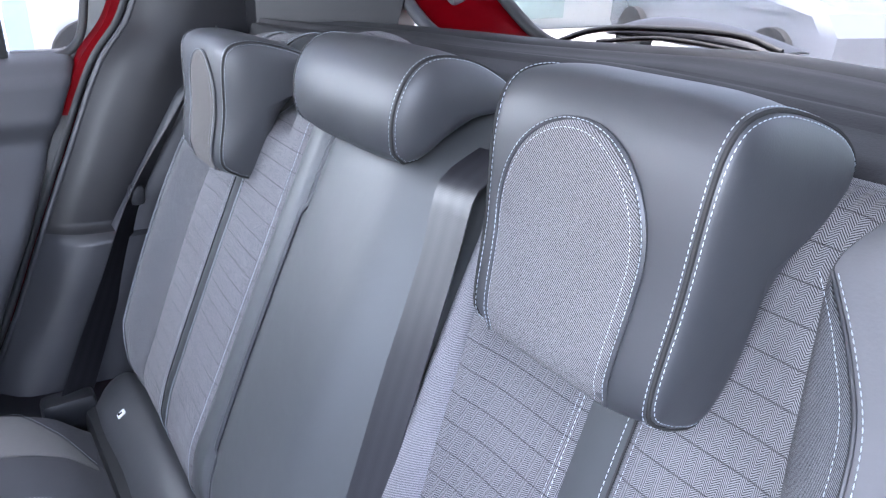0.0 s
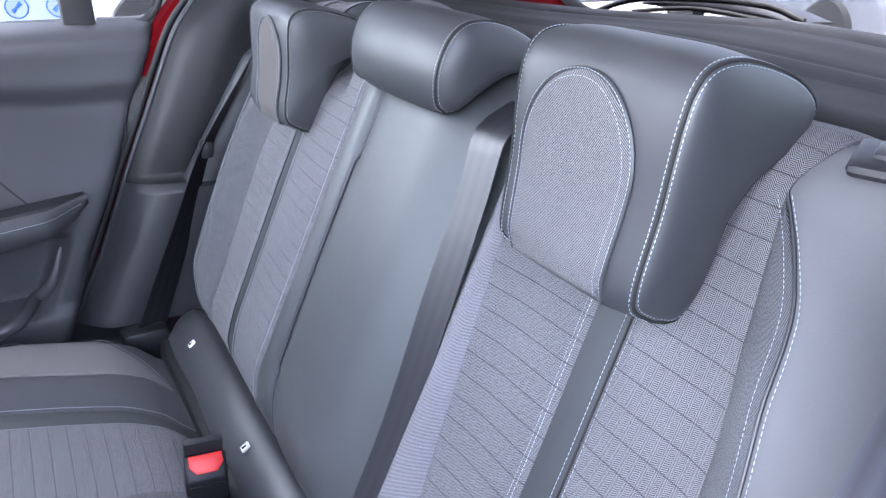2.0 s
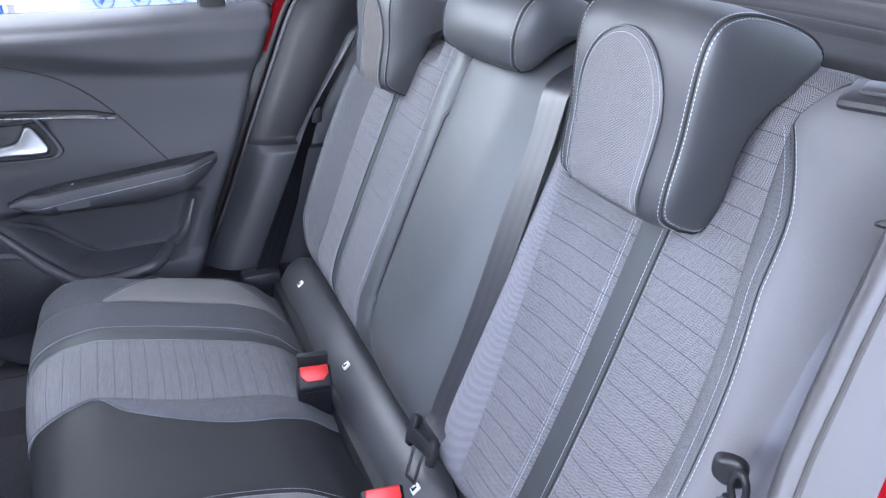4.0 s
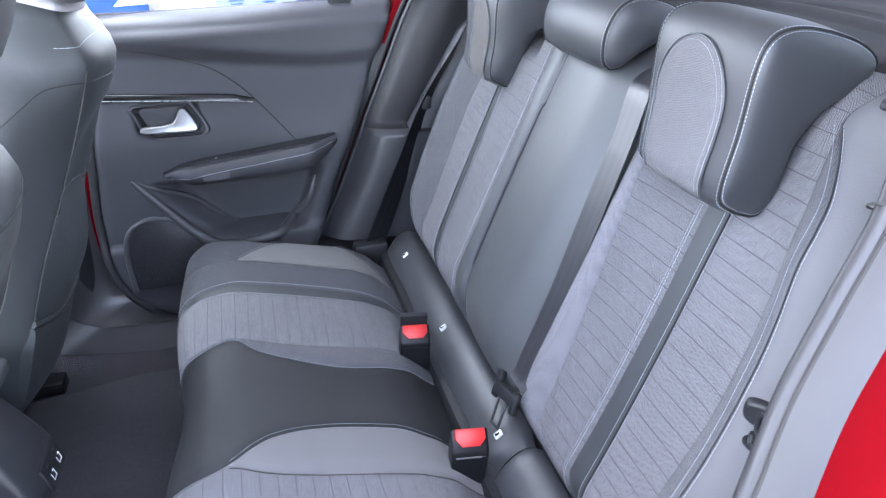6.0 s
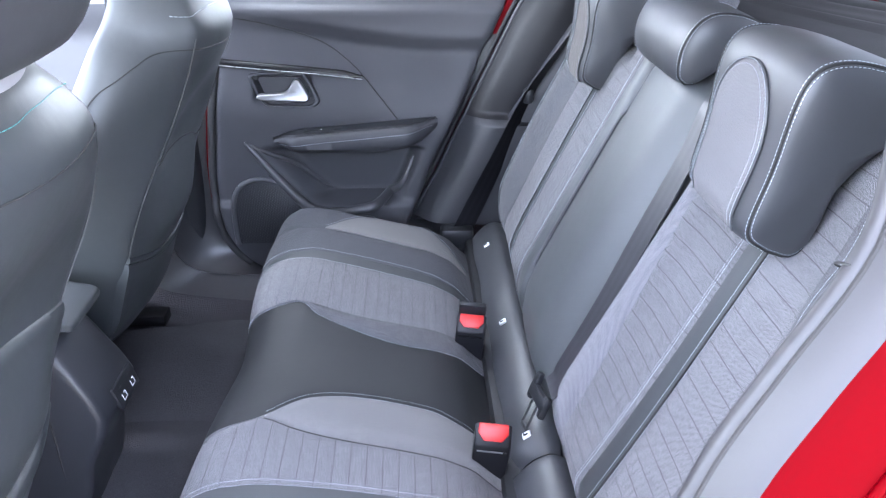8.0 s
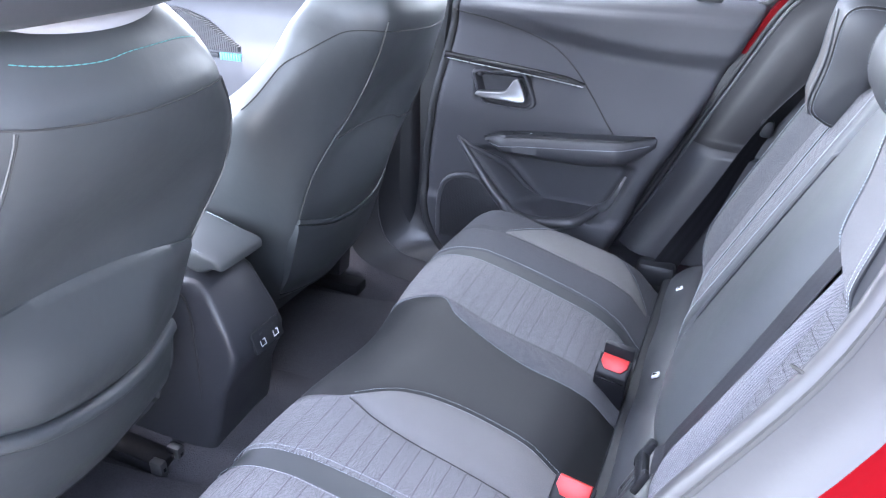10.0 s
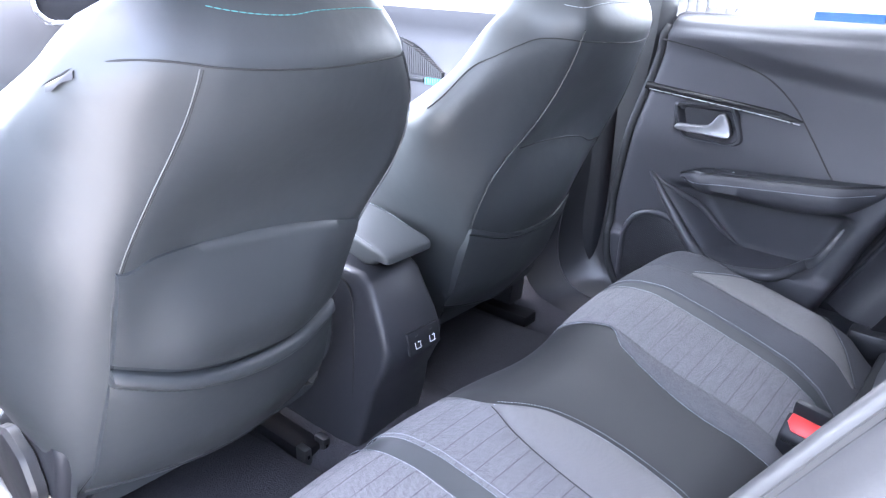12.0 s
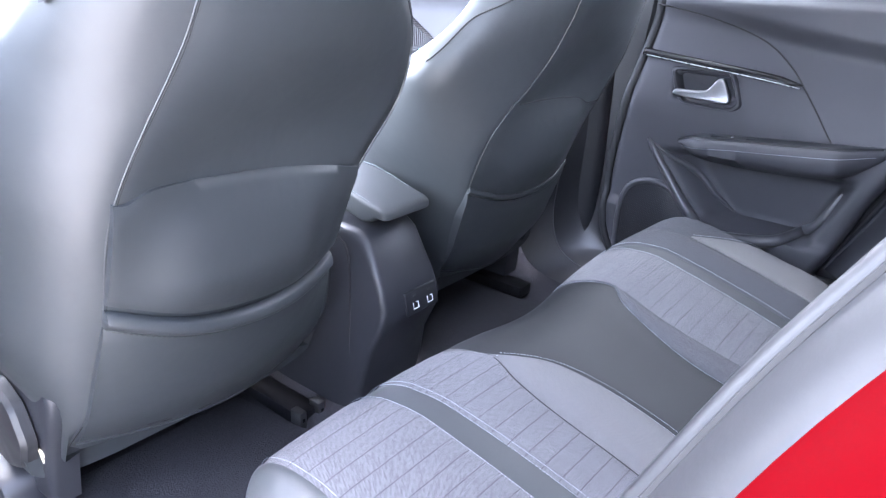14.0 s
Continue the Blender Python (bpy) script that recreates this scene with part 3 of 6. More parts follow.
def bench(s, y, h=0.0):
    k = cushion_shape(s, y) + h
    base = C_ORIGIN + v3(0, y, 0)
    if s <= FRONT_START:
        return base + C_BACK * s + C_UP * k
    f = (s - FRONT_START) / FRONT_R
    if f < 1.62:
        return base + C_BACK * (FRONT_START + (FRONT_R + k) * math.sin(f)) + C_UP * (-FRONT_R + (FRONT_R + k) * math.cos(f))
    e = bench(FRONT_START + FRONT_R * 1.6199, y, h)
    return e + v3(0.012, 0, -1).normalized() * (s - FRONT_START - FRONT_R * 1.62)


def bx(pts):
    """Curve control points from (x, y) on the bench's top, with s from the rear edge."""
    return curve([((-0.03 - x) * 1.03, y) for x, y in pts])


FE = -0.03 - FRONT_END / 1.03
bench_seat = thing("seat_cushion", "rear bench cushion, grey herringbone fabric with charcoal leatherette", "seat cushion")
FAR_EDGE = [(-0.010, 0.535), (-0.2, 0.575), (-0.33, 0.55), (-0.40, 0.50), (-0.44, 0.49), (FE, 0.49)]
FAR_PATCH_OUT = [(-0.034, 0.395), (-0.07, 0.445), (-0.12, 0.505), (-0.18, 0.535), (-0.265, 0.485), (-0.324, 0.408)]
FAR_PATCH_IN = [(-0.034, 0.385), (-0.10, 0.395), (-0.188, 0.404), (-0.26, 0.408), (-0.30, 0.408), (-0.324, 0.404)]
FS_OUT = [(-0.010, 0.272), (-0.17, 0.304), (-0.32, 0.309), (-0.40, 0.288), (-0.45, 0.285), (FE, 0.285)]
FS_IN = [(-0.010, 0.248), (-0.184, 0.272), (-0.33, 0.277), (-0.40, 0.264), (-0.45, 0.262), (FE, 0.262)]
FLEAF_OUT = [(-0.010, 0.126), (-0.15, 0.128), (-0.25, 0.131), (-0.337, 0.142), (-0.40, 0.12), (FE, 0.12)]
FLEAF_IN = [(-0.010, 0.078), (-0.142, 0.075), (-0.218, 0.087), (-0.302, 0.114), (-0.337, 0.139), (-0.40, 0.118), (FE, 0.118)]
NLEAF_IN = [(-0.010, -0.106), (-0.071, -0.096), (-0.135, -0.076), (-0.22, -0.071), (-0.292, -0.092), (-0.347, -0.146), (-0.40, -0.165), (FE, -0.165)]
NLEAF_OUT = [(-0.010, -0.180), (-0.097, -0.176), (-0.173, -0.172), (-0.25, -0.170), (-0.305, -0.163), (-0.345, -0.149), (-0.40, -0.167), (FE, -0.167)]
NS_IN = [(-0.010, -0.252), (-0.225, -0.255), (-0.340, -0.266), (-0.407, -0.276), (-0.45, -0.278), (FE, -0.278)]
NS_OUT = [(-0.010, -0.288), (-0.21, -0.290), (-0.340, -0.298), (-0.407, -0.308), (-0.45, -0.31), (FE, -0.31)]
NEND = [(-0.010, -0.435), (-0.20, -0.440), (-0.328, -0.437), (-0.396, -0.439), (-0.45, -0.435), (FE, -0.435)]
NEAR_EDGE = [(-0.010, -0.50), (-0.20, -0.51), (-0.33, -0.50), (-0.40, -0.48), (-0.44, -0.47), (FE, -0.47)]
FAR_MID = [(-0.010, 0.405), (-0.188, 0.402), (-0.33, 0.405), (-0.40, 0.40), (FE, 0.40)]
for name, a, b, mat, nu, label in (
    ("far_end_piece", FAR_EDGE, FAR_MID, SHADED_TWILL, 12, "charcoal side piece"),
    ("outer_piece", FAR_MID, FS_OUT, SHADED_TWILL, 10, "twill outer piece in a shaded tone"),
    ("stripe", FS_OUT, FS_IN, STRIPE, 4, "smooth charcoal stripe"),
    ("fabric_panel", FS_IN, FLEAF_OUT, HERRING, 12, "grey herringbone fabric"),
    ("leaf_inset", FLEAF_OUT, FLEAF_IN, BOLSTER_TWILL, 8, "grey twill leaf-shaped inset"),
    ("centre_piece", FLEAF_IN, NLEAF_IN, SHADED_LEATHER, 20, "smooth charcoal leatherette centre"),
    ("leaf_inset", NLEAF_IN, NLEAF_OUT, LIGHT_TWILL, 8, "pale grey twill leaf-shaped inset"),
    ("fabric_panel", NLEAF_OUT, NS_IN, HERRING, 12, "grey herringbone fabric"),
    ("stripe", NS_IN, NS_OUT, STRIPE, 4, "smooth charcoal stripe"),
    ("fabric_panel", NS_OUT, NEND, HERRING, 12, "grey herringbone fabric"),
    ("end_piece", NEND, NEAR_EDGE, LIT_LEATHER, 8, "charcoal leatherette end"),
):
    panel(name, bench, bx(a), bx(b), mat, bench_seat, nu, 60, {"stripe": 0.0008, "leaf_inset": 0.009 if a is NLEAF_IN else 0.005}.get(name, 0.003), 0.012, label, swap=True)
panel("fabric_patch", lambda s, y, h: bench(s, y, h + 0.0035), bx(FAR_PATCH_OUT), bx(FAR_PATCH_IN), LIGHT_TWILL, bench_seat, 10, 30, 0.002, 0.006, "pale grey twill patch")
seam("seam_cord", bench, bx([(x, y - 0.002) for x, y in NLEAF_OUT[:6]]), DARK_THREAD, bench_seat, 0.0022, 60, -0.001)
for pts, k in ((FS_OUT, 0.004), (FS_IN, -0.004), (FLEAF_IN, -0.004), (NLEAF_IN[:6], 0.004), (NLEAF_IN[:6], -0.005), (NS_IN, 0.004), (NS_IN, -0.004), (NS_OUT, -0.004), (NEND, 0.004)):
    stitches(bench, bx([(x, y + k) for x, y in pts]), bench_seat, h=0.0034, dash=0.0030, gap=0.0013, wide=0.00044)
stitches(bench, bx(FAR_PATCH_OUT), bench_seat, h=0.007, dash=0.0030, gap=0.0013, wide=0.00044)
# the padded body under the cover
rings = []
for k in range(21):
    y = -0.495 + 1.045 * k / 20
    ring = [bench(s, y, -0.010) for s in (-0.02, 0.08, 0.16, 0.24, 0.32, 0.36, 0.385, 0.41, 0.45, 0.54)]
    ring += [v3(-0.38, y, 0.175), v3(-0.03, y, 0.175)]
    rings.append(ring)
loft("core", rings, BLACK_LEATHER, bench_seat, sharp=60)

# the roll between cushion and backrest, with the anchor tags on it
roll = thing("seat_roll", "charcoal leatherette roll behind the bench cushion", "seat trim")


def roll_at(a, y, h=0.0):
    r = 0.049 + h
    c, d = math.cos(a), math.sin(a)
    return v3(0.036 - r * 1.12 * math.copysign(abs(c) ** 1.3, c), y, 0.338 + r * 1.12 * math.copysign(abs(d) ** 1.3, d))


for y0, y1 in ((-0.50, -0.165), (-0.163, 0.56)):
    pts, uv = [], []
    for i in range(13):
        a = -1.3 + 3.3 * i / 12
        row, ru = [], []
        for j in range(25):
            f = j / 24
            y = y0 + (y1 - y0) * f
            e = min(f, 1 - f) * (y1 - y0)
            row.append(roll_at(a, y, -0.004 * math.exp(-e / 0.006) - (0.008 if j in (0, 24) else 0) + 0.0015 * math.sin(y * 31)))
            ru.append((a * 0.043, y))
        pts.append(row)
        uv.append(ru)
    part("roll_cover", grid_mesh(pts, uv), BLACK_LEATHER, roll, sharp=60)
# dark filler behind the cushion, the gap's shade put into its tone
box("apron", (-0.030, -0.5, 0.18), (0.06, 0.56, 0.350), SHADED_LEATHER, roll, 0.012)
for y in (0.442, 0.155, -0.127):
    tag = thing("anchor_tag", "small white child-seat anchor tag on the seat roll", "tag", group="anchor tags")
    m = Matrix.Translation(roll_at(0.95, y, 0.001)) @ Euler((0, radians(-36), 0)).to_matrix().to_4x4()
    plate = box("plate", (-0.0065, -0.0058, -0.002), (0.0065, 0.0058, 0.002), WHITE, tag, 0.0015, m=m)
    box("symbol", (-0.004, -0.0018, 0.0018), (0.003, 0.001, 0.0028), GLOSS, plate, 0.0004, m=m)
    box("symbol", (-0.004, 0.0012, 0.0018), (-0.0018, 0.0034, 0.0028), GLOSS, plate, 0.0004, m=m)


# ---- buckles and belts ----
def buckle(m, label, sleeve=False):
    ob = thing("belt_buckle", label, "belt buckle", group="belt buckles")
    prof = [(-0.013, -0.080), (-0.014, -0.012), (-0.011, -0.006), (0.010, 0.012), (0.013, 0.008), (0.013, -0.080)]
    rings = []
    for x, k in ((-0.0245, 0.86), (-0.023, 0.97), (-0.020, 1.0), (0.020, 1.0), (0.023, 0.97), (0.0245, 0.86)):
        rings.append([m @ v3(x, y * k, z if z < -0.05 else z - (1 - k) * 0.012) for y, z in prof])
    shell = loft("body", rings, TRIM_BLACK, ob, sharp=35)
    red = [(-0.0195, 0.95), (-0.0205, 0.55), (-0.012, 0.24), (0.012, 0.24), (0.0205, 0.55), (0.0195, 0.95)]
    slant = lambda a, f, h: m @ v3(a, -0.0125 + 0.0245 * f - 0.0065 * h / 0.006, -0.008 + 0.021 * f + 0.006 * h / 0.006)  # noqa: E731
    button = prism("button", red, slant, 0.005, RED_PLASTIC, shell, 0.0018, "red press button")
    box("slot", (-0.020, -0.0150, -0.017), (0.020, -0.0125, -0.0145), CHROME if not sleeve else GLOSS, shell, 0.0006, m=m)
    box("stalk", (-0.013, -0.009, -0.115), (0.013, 0.009, -0.075), LINER, ob, 0.004, "pale webbing stalk", m=m)
    if sleeve:
        box("sleeve", (-0.023, 0.012, -0.06), (0.023, 0.024, 0.030), TRIM_DARK, ob, 0.004, m=m)
    return ob


buckle(pose(-0.050, 0.118, 0.402, 6, 4, -6), "black belt buckle with red button behind the far seat", True)
buckle(pose(-0.043, -0.158, 0.410, 6, 4, -6), "black belt buckle with red button beside the near seat")

centre_belt = thing("seat_belt", "dark grey belt hanging over the centre backrest", "seat belt", group="seat belts")
pts = []
for k in range(41):
    s = 0.508 - 0.453 * k / 40
    y = curve([(-0.090, 0.52), (-0.098, 0.42), (-0.108, 0.30), (-0.120, 0.18), (-0.122, 0.055)])(k / 40)[0]
    pts.append(back(float(y), s, 0.0145 + 0.004 * smooth(0.4, 0.5, s)))
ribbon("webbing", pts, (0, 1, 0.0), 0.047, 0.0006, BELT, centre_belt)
mt = Matrix.Translation((0.022, -0.113, 0.432)) @ Euler((0, radians(24), 0)).to_matrix().to_4x4() @ Euler((radians(-14), 0, 0)).to_matrix().to_4x4()
tongue = box("tongue_grip", (-0.005, -0.033, -0.004), (0.006, 0.033, 0.014), TRIM_DARK, centre_belt, 0.003, "black plastic tongue", m=mt)
box("tongue_side", (-0.004, 0.020, -0.010), (0.006, 0.034, 0.030), TRIM_DARK, tongue, 0.003, m=mt)
box("tongue_side", (-0.004, -0.034, -0.014), (0.006, -0.022, 0.018), TRIM_DARK, tongue, 0.003, m=mt)
for y0, y1, z0, z1 in ((-0.010, -0.006, -0.042, -0.004), (0.012, 0.016, -0.042, -0.004), (-0.010, 0.016, -0.045, -0.040)):
    box("tongue_plate", (-0.0015, y0, z0), (0.0015, y1, z1), STEEL, tongue, 0.0006, "steel tongue plate", m=mt)

outlet = [(-0.122, 0.512), (-0.104, 0.507), (-0.085, 0.509), (-0.092, 0.519), (-0.106, 0.529), (-0.121, 0.535), (-0.126, 0.524)]
outlet_body = prism("belt_outlet", [tuple(curve(outlet + outlet[:1])(k / 28)) for k in range(28)], lambda y, s, h: back(y, s, h + 0.002), 0.006, TRIM_BLACK, centre_belt, 0.002, "black belt slot")
tube("outlet_rim", [back(*map(float, curve(outlet + outlet[:1])(k / 28)), 0.007) for k in range(29)], 0.0035, BLACK_LEATHER, outlet_body, 8)

near_belt = thing("seat_belt", "belt running down the outer side of the near backrest, in a lit tone", "seat belt", group="seat belts")
pts = [back(float(y), float(s), 0.006) for y, s in (curve([(-0.452, 0.56), (-0.456, 0.50), (-0.461, 0.444), (-0.468, 0.387), (-0.476, 0.321), (-0.480, 0.25), (-0.482, 0.235)])(k / 40) for k in range(41))]
ribbon("webbing", pts, (0.64, -1.0, -0.29), 0.047, 0.0006, BELT_LIT, near_belt)
guide = v3(0.086, -0.487, 0.684)
paddle = [(-0.016, -0.010), (-0.016, 0.006), (-0.010, 0.014), (0.004, 0.015), (0.014, 0.010), (0.015, -0.006), (0.006, -0.014), (-0.008, -0.015)]
pc = curve(paddle + paddle[:1])
stop = prism("belt_stop", [tuple(map(float, pc(k / 24))) for k in range(24)], lambda a, b, h: guide + v3(0.010 - 0.40 * a - 0.7 * h, a * 0.6 + 0.004 - 0.6 * h, b * 0.75), 0.009, TRIM_DARK, near_belt, 0.004, "black plastic belt stop", 3, 60)
loop = [guide + v3(0.002, -0.012 + 0.006 * math.cos(a), -0.002 + 0.012 * math.sin(a)) for a in (2 * math.pi * k / 18 for k in range(19))]
tube("loop", loop, 0.0026, TRIM_DARK, stop, 8)
box("tongue_plate", tuple(guide + v3(-0.004, -0.014, -0.028)), tuple(guide + v3(0.004, 0.002, -0.019)), TRIM_DARK, near_belt, 0.003, "steel tongue plate")
tube("tongue_neck", [guide + v3(0.0, -0.006, -0.012), guide + v3(-0.001, -0.006, -0.022)], 0.003, STEEL, near_belt, 8)

latch = thing("release_latch", "grey plastic seat release latch in the backrest's top", "latch")
ml = Matrix.Translation(back(-0.426, 0.556, 0.005)) @ Euler((0, radians(-14), radians(20))).to_matrix().to_4x4()
box("bezel", (-0.020, -0.045, -0.006), (0.020, 0.045, 0.004), TRIM, latch, 0.005, m=ml)
box("lever", (-0.008, -0.034, 0.0), (0.012, 0.034, 0.007), TRIM_LIGHT, latch, 0.003, "satin grey lever", m=ml)

# ---- the cabin's shell ----
def quad_strip(name, rows, mat, kind_label, thick=(0, 0, 0), parent=None):
    """A thick sheet over rows of places; thick is its depth as an offset."""
    t = Vector(thick)
    pts = [list(map(Vector, r)) for r in rows]
    ring_rows = [r + [p + t for p in reversed(r)] for r in pts]
    return loft(name, ring_rows, mat, parent, sharp=40)


FLOOR_Z = 0.165
rows = []
for i in range(25):
    x = -1.75 + 1.40 * i / 24
    row = []
    for j in range(25):
        y = -0.66 + 1.32 * j / 24
        z = FLOOR_Z + 0.05 * math.exp(-((y / 0.16) ** 2)) + 0.05 * smooth(0.50, 0.62, abs(y)) + 0.003 * math.sin(9 * x + 5 * y)
        z -= 0.02 * smooth(-1.0, -0.75, x) * math.exp(-(((abs(y) - 0.33) / 0.15) ** 2))
        row.append(v3(x, y, z))
    rows.append(row)
floor = quad_strip("floor", rows, CARPET, "", (0, 0, -0.04))
tagged(floor, "charcoal carpeted car floor", "floor", kind="structure")
for sign, yc in ((-1, -0.32), (1, 0.30)):
    mat_ob = thing("floor_mat", "charcoal pile floor mat in the rear footwell", "floor mat", group="floor mats")
    o = [(-0.83, yc - 0.17), (-0.44, yc - 0.19), (-0.44, yc + 0.17), (-0.56, yc + 0.17), (-0.66, yc + 0.15), (-0.83, yc + 0.13)]
    prism("carpet_sheet", o, lambda a, b, h: v3(a, b, FLOOR_Z + 0.012 + h), 0.010, MAT, mat_ob, 0.004)

roof = quad_strip("ceiling", [[v3(x, y, 1.36 - 0.05 * (y / 0.6) ** 2 - 0.10 * smooth(0.2, 0.9, x) - 0.03 * smooth(-0.7, -0.9, x)) for y in np.linspace(-0.62, 0.735, 11)] for x in np.linspace(-1.06, 0.62, 13)], LINER, "", (0, 0, 0.03))
tagged(roof, "pale grey fabric headliner", "ceiling", kind="structure")


seat_plinth = quad_strip("floor_rear", [[v3(x, y, z) for y in (-0.66, 0.0, 0.70)] for x, z in ((-0.36, 0.17), (-0.03, 0.17), (0.0, 0.30), (0.95, 0.30))], CARPET, "", (0, 0, -0.10))
tagged(seat_plinth, "charcoal carpeted floor under the rear bench", "floor", kind="structure")
side_ledge = box("wall_far_low", (-0.20, 0.545, 0.15), (0.90, 0.72, 0.325), TRIM, None, 0.012)
tagged(side_ledge, "charcoal wheel arch lining", "wall", kind="structure")
near_sill = box("wall_near_low", (-0.72, -0.70, 0.0), (0.30, -0.52, 0.185), TRIM, None, 0.012)
tagged(near_sill, "charcoal near door sill", "wall", kind="structure")

# far rear door ------------------------------------------------------------
REAR_EDGE = lerp_table([(0.24, -0.185), (0.34, -0.158), (0.42, -0.125), (0.49, -0.10), (0.595, -0.05), (0.70, 0.0), (0.84, 0.063), (0.90, 0.092)])
FRONT_EDGE = lerp_table([(0.235, -0.475), (0.25, -0.510), (0.275, -0.541), (0.31, -0.566), (0.36, -0.584), (0.46, -0.588), (0.59, -0.574), (0.72, -0.556), (0.82, -0.545), (0.90, -0.54)])


def door_y(x, z):
    """The door lining's inner face."""
    y = 0.605 + 0.060 * smooth(0.60, 0.80, z)
    crease = 0.786 - 0.05 * smooth(-0.55, -0.05, x)
    y -= 0.030 * smooth(crease - 0.01, crease + 0.035, z) * smooth(-0.62, -0.30, x)
    y += 0.022 * smooth(0.815, 0.84, z)
    y += 0.016 * smooth(-0.26, -0.05, x) * smooth(0.55, 0.7, z)
    rib = 0.034 * smooth(0.42, 0.40, z)
    pocket = smooth(-0.43, -0.36, x + 0.9 * (z - 0.47)) * smooth(-0.15, -0.185, x - 0.45 * (z - 0.45)) * smooth(0.405, 0.425, z) * smooth(0.545, 0.52, z)
    y += 0.050 * pocket - rib * 0.35
    return y


def handle_dent(x, z):
    return 0.030 * smooth(-0.480, -0.462, x) * smooth(-0.352, -0.372, x) * smooth(0.636, 0.650, z) * smooth(0.692, 0.678, z)


def door_at(x, z, h=0.0):
    return v3(x, door_y(x, z) - h, z)


door = thing("door_1", "closed rear door with charcoal plastic lining", "door", "structure")
rows, back_rows = [], []
for i in range(101):
    z = 0.235 + 0.605 * i / 100
    x0, x1 = FRONT_EDGE(z), REAR_EDGE(z)
    row = []
    for j in range(101):
        x = x0 + (x1 - x0) * j / 100
        e = min(x - x0, x1 - x)
        row.append(v3(x, door_y(x, z) + handle_dent(x, z) + 0.03 * math.exp(-e / 0.006), z))
    rows.append([v3(x0, 0.70, z)] + row + [v3(x1, 0.70, z)])
for k in range(1, 6):
    a = k / 5
    z = 0.84 + 0.012 * math.sin(a * math.pi / 2)
    rows.append([Vector((p.x, p.y + 0.07 * a, z + 0.004)) for p in rows[100]])
part("lining", grid_mesh(rows), TRIM_SOFT, door, sharp=50)
# seams of the insert and the strip
INSERT = curve([(-0.548, 0.807), (-0.44, 0.790), (-0.335, 0.757), (-0.274, 0.717), (-0.225, 0.665), (-0.172, 0.597)])
seam("insert_seam", lambda x, z, h: door_at(x, z, h), INSERT, DARK_THREAD, door, 0.0016, 50, -0.0003)
strip_path = curve([(-0.556, 0.717), (-0.45, 0.708), (-0.33, 0.698), (-0.246, 0.689)])
rows = []
for k in range(41):
    x, z = strip_path(k / 40)
    w = 0.007 * min(1, (1 - k / 40) * 6 + 0.15)
    rows.append([door_at(x, z + a * w, b) for a, b in ((-1, -0.004), (-1, 0.004), (-0.6, 0.006), (0.6, 0.006), (1, 0.003), (1, -0.004))])
trim_strip = loft("trim_strip", rows, GLOSS, door, "gloss black trim strip")
tube("chrome_line", [door_at(*(strip_path(0.03 + 0.96 * k / 40) - np.array([0, 0.0052])), 0.0055) for k in range(41)], 0.0011, CHROME, trim_strip, 6, "thin chrome line")
# handle
bezel = curve([(-0.487, 0.690), (-0.478, 0.696), (-0.380, 0.699), (-0.366, 0.692), (-0.340, 0.646), (-0.345, 0.634), (-0.36, 0.630), (-0.440, 0.632), (-0.455, 0.636), (-0.470, 0.655), (-0.487, 0.690)])
ring = [bezel(k / 48) for k in range(48)]
mid_b = np.mean(ring, axis=0)


def bezel_ring(k, h):
    return [door_at(*map(float, mid_b + (p - mid_b) * k), h) for p in ring]


handle_bezel = part("handle_bezel", grid_mesh([bezel_ring(k, h) for k, h in ((1.02, -0.004), (1.0, 0.004), (0.97, 0.0065), (0.90, 0.0065), (0.87, 0.004))], closed_v=True), TRIM, door, "charcoal handle bezel")
part("handle_cup", grid_mesh([bezel_ring(k, h) for k, h in ((0.88, 0.005), (0.86, -0.006), (0.80, -0.016), (0.55, -0.020), (0.02, -0.021))], closed_v=True), TRIM, handle_bezel, "charcoal handle cup")
lever = curve([(-0.470, 0.650), (-0.466, 0.657), (-0.440, 0.658), (-0.412, 0.660), (-0.402, 0.667), (-0.393, 0.682), (-0.383, 0.684), (-0.375, 0.676), (-0.361, 0.651), (-0.364, 0.643), (-0.375, 0.641), (-0.420, 0.644), (-0.460, 0.646), (-0.470, 0.650)])
lev = [lever(k / 40) for k in range(40)]
prism("handle", [tuple(map(float, p)) for p in lev], lambda a, b, h: door_at(a, b, h - 0.002 + 0.006 * smooth(-0.36, -0.46, a)), 0.012, SATIN, handle_bezel, 0.0035, "satin chrome pull lever", 3, 50)
# armrest
ARM_TOP = lerp_table([(-0.442, 0.560), (-0.40, 0.575), (-0.24, 0.591), (-0.085, 0.604)])
ARM_LOW = lerp_table([(-0.442, 0.556), (-0.40, 0.536), (-0.325, 0.524), (-0.226, 0.534), (-0.13, 0.556), (-0.085, 0.592)])
rows, tops = [], []
for k in range(49):
    x = -0.442 + 0.352 * k / 48
    a, b = ARM_TOP(x), ARM_LOW(x)
    out = 0.046 * smooth(-0.446, -0.38, x) * smooth(-0.085, -0.16, x) + 0.006
    rows.append([door_at(x, a, -0.01), door_at(x, a, out * 0.8), door_at(x, a - 0.006, out), door_at(x, (a + b) / 2, out * 1.05), door_at(x, b + 0.006, out * 0.7), door_at(x, b, out * 0.4), door_at(x, b - 0.002, -0.01)])
armrest = loft("armrest", rows, TRIM_SOFT, door, "padded charcoal armrest", sharp=70)
rows = []
